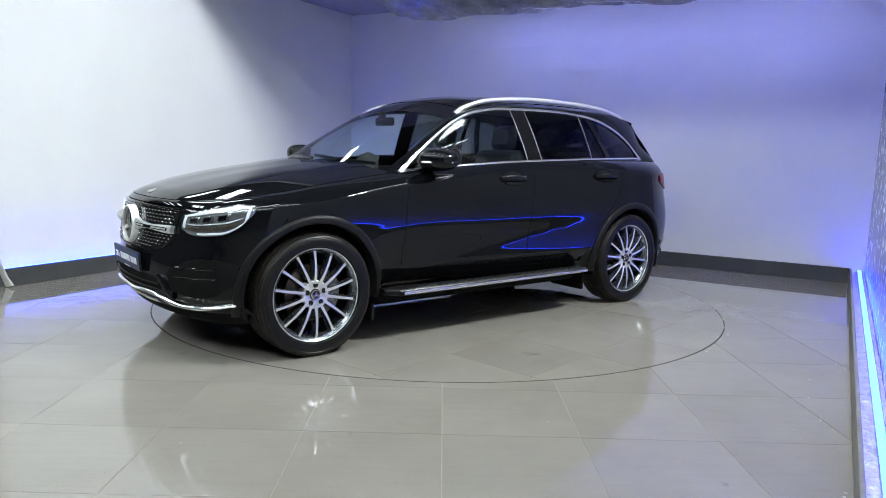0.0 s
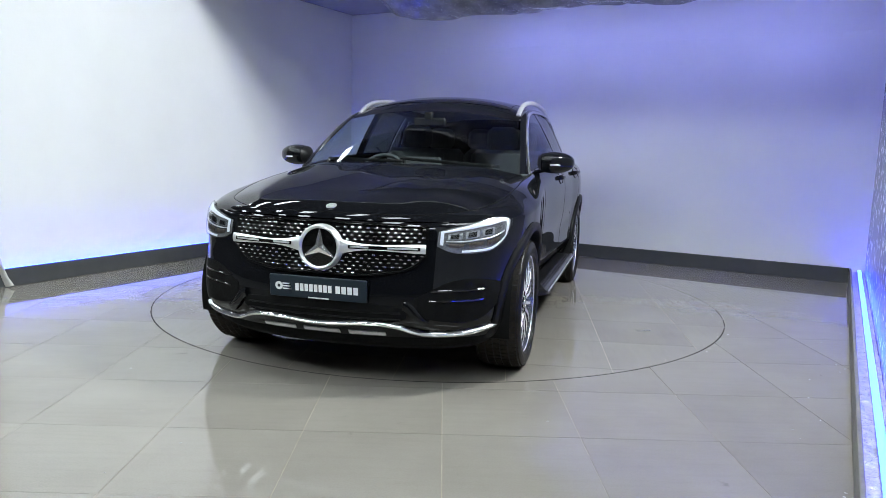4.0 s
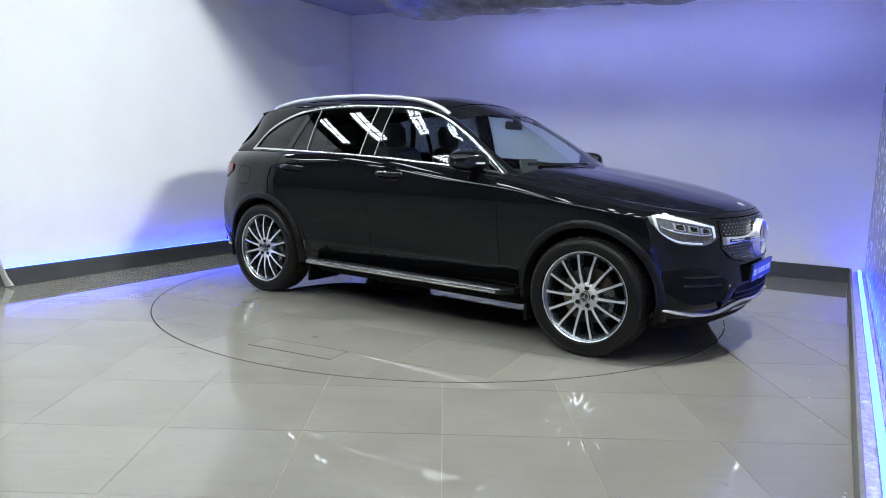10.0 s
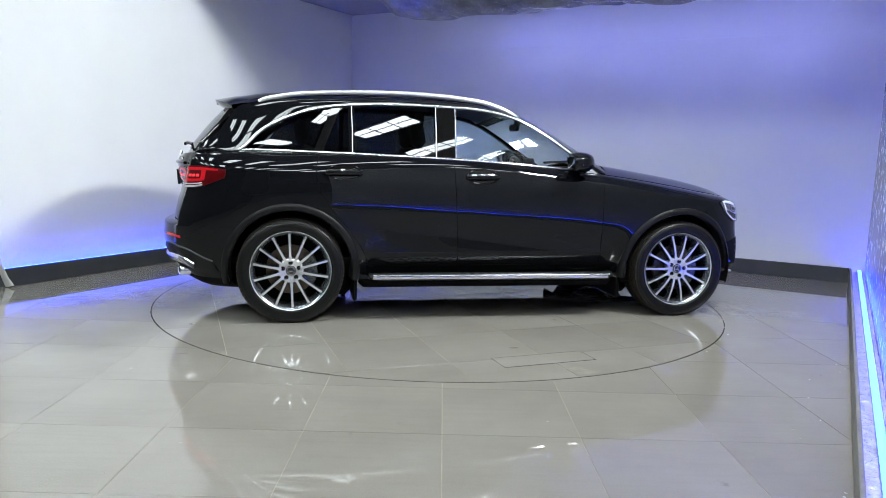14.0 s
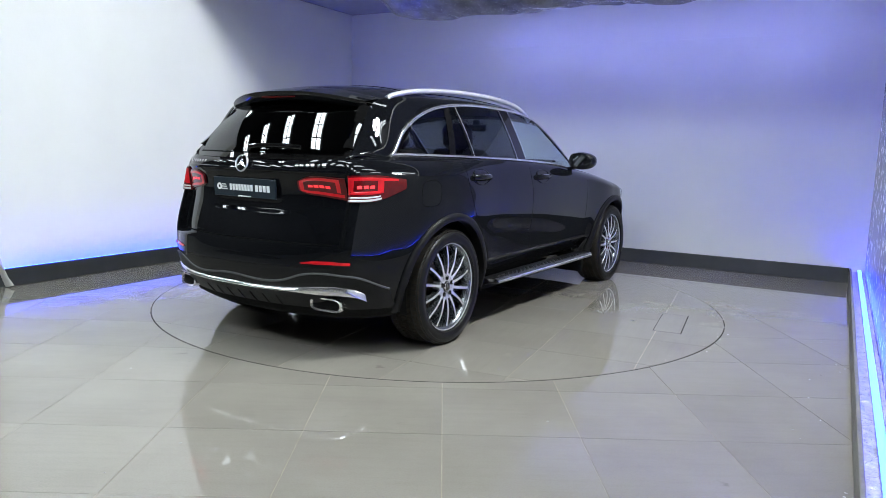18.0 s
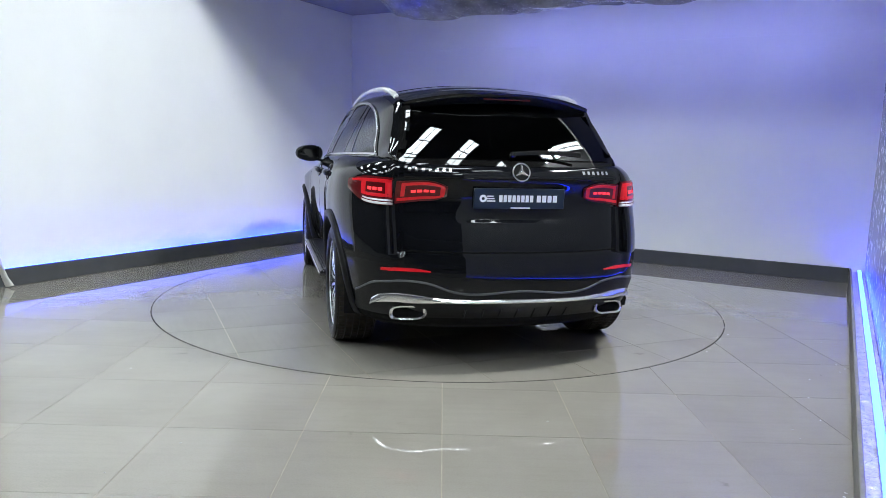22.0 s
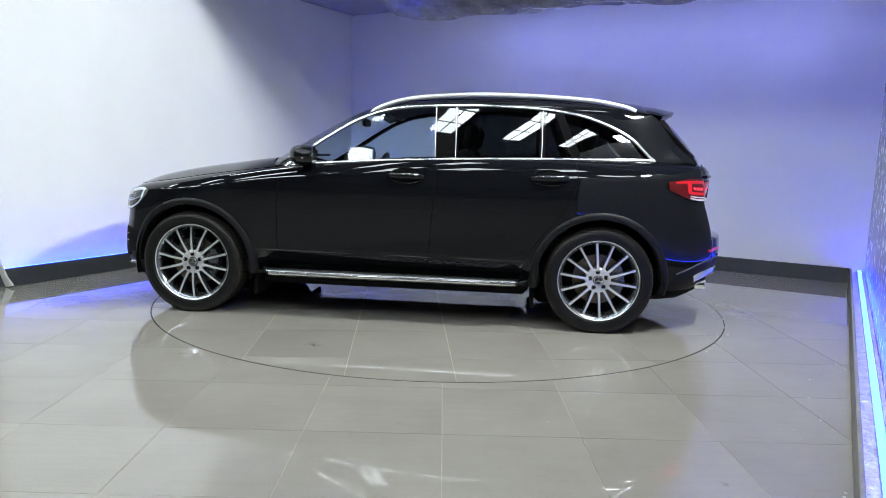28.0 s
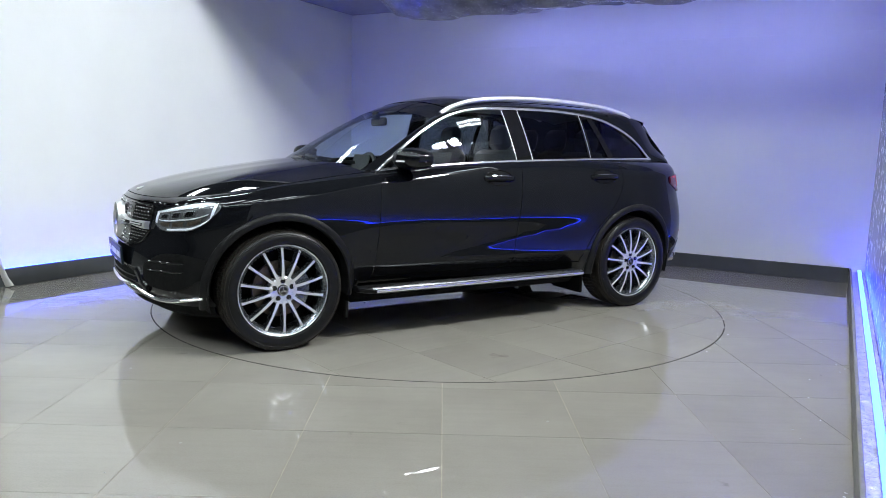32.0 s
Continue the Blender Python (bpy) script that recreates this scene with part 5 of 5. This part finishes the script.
        rows.append([a, b, a.lerp(c, 0.78) + Vector((0, 0, 0.004)), c, d, e, f])
    sp = part("roof_spoiler", grid(rows, flip=False), "paint", car, "glossy black roof spoiler")
    part("brake_light", moved(box(-0.004, 0.004, -0.14, 0.14, -0.004, 0.004, 0.002), Matrix.Translation((-1.990, 0, 1.502))), "tail_dark", sp, "red high brake light", False)
    w = [Vector((-2.200 + 0.012 * t, 0.02 - 0.40 * t, 1.200 + 0.010 * math.sin(3 * t))) for t in [i / 12 for i in range(13)]]
    wp = part("rear_wiper", tube(w, 0.008, 0.014, 8), "gloss_black", car, "black rear wiper")
    part("wiper_base", moved(lathe([(0, 0.020), (0.016, 0.016), (0.020, 0.0)], "X", 20), Matrix.Translation((-2.185, 0.02, 1.195)) @ Matrix.Rotation(math.pi, 4, "Z")), "gloss_black", wp)
    for sg in (1, -1):
        rows = []
        for i in range(13):
            u = 8.9 + 1.9 * i / 12
            e, c = rail_c(u), centre_c(u)
            o = Vector((-0.02, 0.004 * sg, 0.006))
            p0, p1 = Vector((e.x, e.y * sg, e.z)), Vector((e.x - 0.03, (e.y - 0.045) * sg, e.z + 0.004))
            rows.append([p0 + o * 0.1, p0.lerp(p1, 0.5) + o, p1 + o * 0.6])
        part("spoiler_fin", grid(rows, flip=sg > 0), "gloss_black", car)


def build_sides(car):
    for sg in (1, -1):
        line = lambda pts, w=0.0055, t=0.0009: strip_on([(sg * s_of_x(x), z) for x, z in pts], w, t)
        part("door_gap", line([(DOOR_F + 0.02 * (1 - i / 20), 0.39 + 0.655 * i / 20) for i in range(21)]), "gap", car)
        part("door_gap", line([(DOOR_M + 0.03 * (1 - i / 20) - 0.02 * (i / 20), 0.39 + 0.725 * i / 20) for i in range(21)]), "gap", car)
        part("door_gap", line([(rear_door_x(0.40 + 0.745 * i / 28), 0.40 + 0.745 * i / 28) for i in range(29)]), "gap", car)
        part("sill_gap", line([(0.82 - 1.74 * i / 40, 0.388) for i in range(41)], 0.007), "gap", car)
        part("bumper_gap", line([(1.70 - 0.05 * i / 14, 0.70 + 0.11 * i / 14) for i in range(15)]), "gap", car)
        # bonnet side gap along the wing
        e = [edge_point(s_of_x(1.95 - 1.12 * i / 40)) for i in range(41)]
        e = [Vector((p.x, p.y * sg, p.z + 0.001)) for p in e]
        part("bonnet_gap", ribbon(e, [Vector((0, 0.5 * sg, 0.86))] * 41, 0.005, 0.001), "gap", car)
        # handles
        for x0, x1, z in ((-0.222, 0.004, 1.022), (-1.20, -0.965, 1.036)):
            xc = (x0 + x1) / 2
            cup = lay(sg * s_of_x(x0 + 0.012), sg * s_of_x(x1 - 0.012), lambda u: z - 0.040 * (max(0.0, 1 - (2 * u - 1) ** 2)) ** 0.5, lambda u: z + 0.040 * (max(0.0, 1 - (2 * u - 1) ** 2)) ** 0.5, 0.002, 16, 4, 0.004)
            h = part("door_handle", tube([sk(sg * s_of_x(x0 + (x1 - x0) * i / 16), z, 0.006 + 0.026 * math.sin(math.pi * min(1, max(0, (i / 16) * 1.0))) ** 0.45) for i in range(17)], 0.013, 0.018, 10), "paint", car, "glossy black door handle")
            part("handle_cup", cup, "gloss_black", h)
            # bead added to draw the bright reflection along the cup's edge
            loop = [2 * math.pi * i / 36 for i in range(37)]
            part("cup_rim", tube([sk(sg * s_of_x(xc + (x1 - x0) * 0.50 * math.cos(q)), z + 0.044 * math.sin(q), 0.001) for q in loop], 0.0045, 0.0045, 8, Vector((0, sg, 0.05)), False), "gloss_black", h, "rounded rim of the handle cup")
            part("handle_trim", tube([sk(sg * s_of_x(x0 + (x1 - x0) * i / 16), z + 0.008, 0.014 + 0.026 * math.sin(math.pi * i / 16) ** 0.45) for i in range(2, 15)], 0.003, 0.003, 6), "chrome", h, "thin chrome line")
        # door mirror
        rows = []
        for i in range(13):
            v = math.pi * i / 12
            row = []
            for j in range(24):
                a = 2 * math.pi * j / 24
                r = math.sin(v) ** 0.75
                cx, cz = math.copysign(abs(math.cos(a)) ** 0.8, math.cos(a)), math.copysign(abs(math.sin(a)) ** 0.8, math.sin(a))
                yy = -math.cos(v)
                x = 0.585 + max(-0.056, (0.118 - 0.02 * yy) * r * cx) - 0.02 * yy
                row.append(Vector((x, (0.950 + 0.118 * yy) * sg, 1.146 + (0.073 - 0.007 * yy) * r * cz)))
            rows.append(row)
        mr = part("door_mirror", grid(rows, close_v=True, flip=sg < 0), "paint", car, "glossy black door mirror")
        inner = [[Vector((0.585 + (p.x - 0.585) * 1.03, p.y - 0.004 * sg, 1.146 + (p.z - 1.146) * 1.03)) for p in r] for r in rows[:4]]
        part("mirror_inner", grid(inner, close_v=True, flip=sg < 0), "plastic", mr, "satin black inner shell")
        part("mirror_glass", moved(box(-0.001, 0.001, -0.068, 0.068, -0.038, 0.038, 0.0), Matrix.Translation((0.524, 0.950 * sg, 1.146)) @ Matrix.Rotation(radians(-9), 4, "Y")), "mirror_tint", mr, "mirror glass", False)
        part("indicator", tube([Vector((0.708 - 0.135 * t * t, (0.923 + 0.141 * t) * sg, 1.132)) for t in [i / 8 for i in range(9)]], 0.004, 0.006, 6), "white_lens", mr, "clear indicator strip")
        part("mirror_foot", merge(tube([Vector((0.60, 0.80 * sg, 1.075)), Vector((0.60, 0.86 * sg, 1.09)), Vector((0.59, 0.92 * sg, 1.105))], 0.05, 0.014, 10)), "gloss_black", mr)
    # fuel flap on the car's right
    pts = [(-s_of_x(-1.66 + 0.085 * math.copysign(abs(math.cos(a)) ** 0.6, math.cos(a))), 0.955 + 0.075 * math.copysign(abs(math.sin(a)) ** 0.6, math.sin(a))) for a in [2 * math.pi * i / 40 for i in range(41)]]
    part("fuel_flap", strip_on(pts, 0.004, 0.0008), "gap", car)


def seat(y, x, car, wide=0.25):
    s = part("seat", merge(box(x - 0.05, x + 0.48, y - wide, y + wide, 0.50, 0.68, 0.05)), "leather", car, "dark leather seat", True)
    back = moved(box(-0.07, 0.07, -wide, wide, 0, 0.62, 0.05), Matrix.Translation((x, y, 0.62)) @ Matrix.Rotation(radians(-17), 4, "Y"))
    part("backrest", back, "leather", s)
    head = moved(box(-0.05, 0.05, -0.13, 0.13, 0, 0.20, 0.045), Matrix.Translation((x - 0.19, y, 1.21)) @ Matrix.Rotation(radians(-10), 4, "Y"))
    part("headrest", head, "leather", s)
    for k in (-0.05, 0.05):
        part("headrest_post", tube([Vector((x - 0.17, y + k, 1.15)), Vector((x - 0.19, y + k, 1.26))], 0.006), "chrome", s)


def build_inside(car):
    part("cabin_floor", box(-2.0, 1.0, -0.80, 0.80, 0.40, 0.44, 0), "under", car, "", False)
    for y, x in ((0.37, -0.30), (-0.37, -0.30)):
        seat(y, x, car)
    for y in (0.40, -0.40, 0.0):
        seat(y, -1.16, car, 0.24 if y else 0.15)
    rows = []
    for i in range(13):
        t = i / 12
        row = []
        for j in range(21):
            v = 2 * j / 20 - 1
            x = 0.95 - 0.42 * t + 0.06 * (1 - v * v)
            z = 1.045 - 0.01 * t - 0.30 * max(0, t - 0.8) / 0.2 + 0.035 * math.exp(-((v * 0.74 + 0.37) / 0.2) ** 2) * math.sin(math.pi * min(1, t * 1.2))
            row.append(Vector((x, 0.74 * v, z)))
        rows.append(row)
    part("dashboard", grid(rows), "dash", car, "dark dashboard")
    part("dash_screen", moved(box(-0.008, 0.008, -0.13, 0.13, 0, 0.13, 0.004), Matrix.Translation((0.54, 0.0, 1.03)) @ Matrix.Rotation(radians(-15), 4, "Y")), "dash", car, "dark display screen")
    m = Matrix.Translation((0.34, -0.37, 0.985)) @ Matrix.Rotation(radians(68), 4, "Y")
    st = part("steering_wheel", moved(lathe([(0.172, 0.0), (0.178, 0.013), (0.188, 0.016), (0.198, 0.012), (0.201, 0.0), (0.196, -0.012), (0.186, -0.016), (0.177, -0.012), (0.172, 0.0)], "Z", 40), m), "leather", car, "dark leather steering wheel")
    part("wheel_hub", moved(merge(box(-0.07, 0.07, -0.07, 0.07, -0.02, 0.03, 0.02), box(-0.02, 0.02, -0.18, 0.18, -0.006, 0.006, 0.004)), m), "dash", st)
    part("rear_view_mirror", merge(box(0.36, 0.385, -0.12, 0.12, 1.375, 1.435, 0.012), box(0.375, 0.42, -0.03, 0.03, 1.42, 1.475, 0.01)), "plastic", car, "black rear-view mirror")
    part("headliner", top_patch(3.1, 8.4, 20, 0.04, -0.02), "liner", car, "grey roof lining")
    for sg in (1, -1):
        part("door_lining", box(-0.98, 0.85, *sorted((0.76 * sg, 0.80 * sg)), 0.42, 1.055, 0.01), "dash", car, "", False)
    part("load_cover", box(-2.05, -1.42, -0.66, 0.66, 0.98, 1.0, 0.004), "dash", car, "", False)


def build_details(car):
    build_front(car)
    build_rear(car)
    build_sides(car)
    build_inside(car)

# ---- put it together ----
def build_car():
    car = thing("car", "glossy black estate-bodied off-road car with chrome trim and silver multi-spoke wheels", "car")
    build_tub(car)
    build_hood(car)
    build_cabin(car)
    build_arches(car)
    build_running_boards(car)
    part("underbody", box(-1.95, 1.92, -0.58, 0.58, 0.22, 0.34, 0.05), "under", car, "black underbody")
    part("floor_pan", box(-0.97, 0.97, -0.79, 0.79, 0.212, 0.32, 0.04), "under", car, "black floor pan")
    for x in (1.10, -1.10):
        part("subframe", box(x - 0.10, x + 0.10, -0.62, 0.62, 0.125, 0.30, 0.05), "under", car, "black subframe")
        for y in (0.66, -0.66):
            k = 0.995 if x > 0 else -0.995
            part("splash_guard", box(k - 0.015, k + 0.015, y - 0.17, y + 0.17, 0.13, 0.36, 0.01), "under", car, "black splash guard")
    for x in (AXLE, -AXLE):
        part("axle", tube([Vector((x, -0.72, 0.30)), Vector((x, 0.72, 0.30))], 0.06, 0.09, 10), "under", car, "black axle and springs")
    # dark trays between the bumpers' feet and the underbody
    for end in (1, -1):
        rows = []
        for i in range(61):
            s = (s_of_x(1.86) if end > 0 else S_END - s_of_x(-1.86)) * (i / 30 - 1)
            p = sk(s, 0.29) if end > 0 else sk(math.copysign(S_END - abs(s), s if s else 1), 0.318)
            q = Vector((1.62 * end, max(-0.55, min(0.55, p.y)), 0.215))
            low = 0.195 if end > 0 else 0.225
            d = Vector((q.x - p.x, q.y - p.y, 0)).normalized()
            k1, k2 = p + d * 0.03, p + d * 0.11
            rows.append([p + Vector((-0.006 * end, 0, 0)), Vector((k1.x, k1.y, low + 0.045)), Vector((k2.x, k2.y, low)), q])
        part("undertray", grid(rows, flip=end > 0), "under", car, "black undertray")
    w = build_wheel(car)
    # each wheel came to rest at an angle of its own
    w.matrix_basis = pose(AXLE, -0.815, HUB_Z) @ Matrix.Rotation(radians(13), 4, "Y")
    for x, y, rz, roll in ((-AXLE, -0.815, 0, -2.5), (AXLE, 0.815, 180, -1.5), (-AXLE, 0.815, 180, -5)):
        copy_thing(w, pose(x, y, HUB_Z, 0, 0, rz) @ Matrix.Rotation(radians(roll), 4, "Y"))
    build_details(car)
    return car


build_room()
build_drape()
build_curtain()
build_hall()
CAR = build_car()
TABLE = build_turntable()
build_floor()
build_debris()


def motions():
    rows_t, rows_c = [], []
    for t, h in TURN:
        m = Matrix.Rotation(radians(h), 4, "Z")
        rows_t.append((t, m))
        rows_c.append((t, m @ Matrix.Translation(CAR_OFF)))
    walk(TABLE, rows_t)
    walk(CAR, rows_c)


motions()
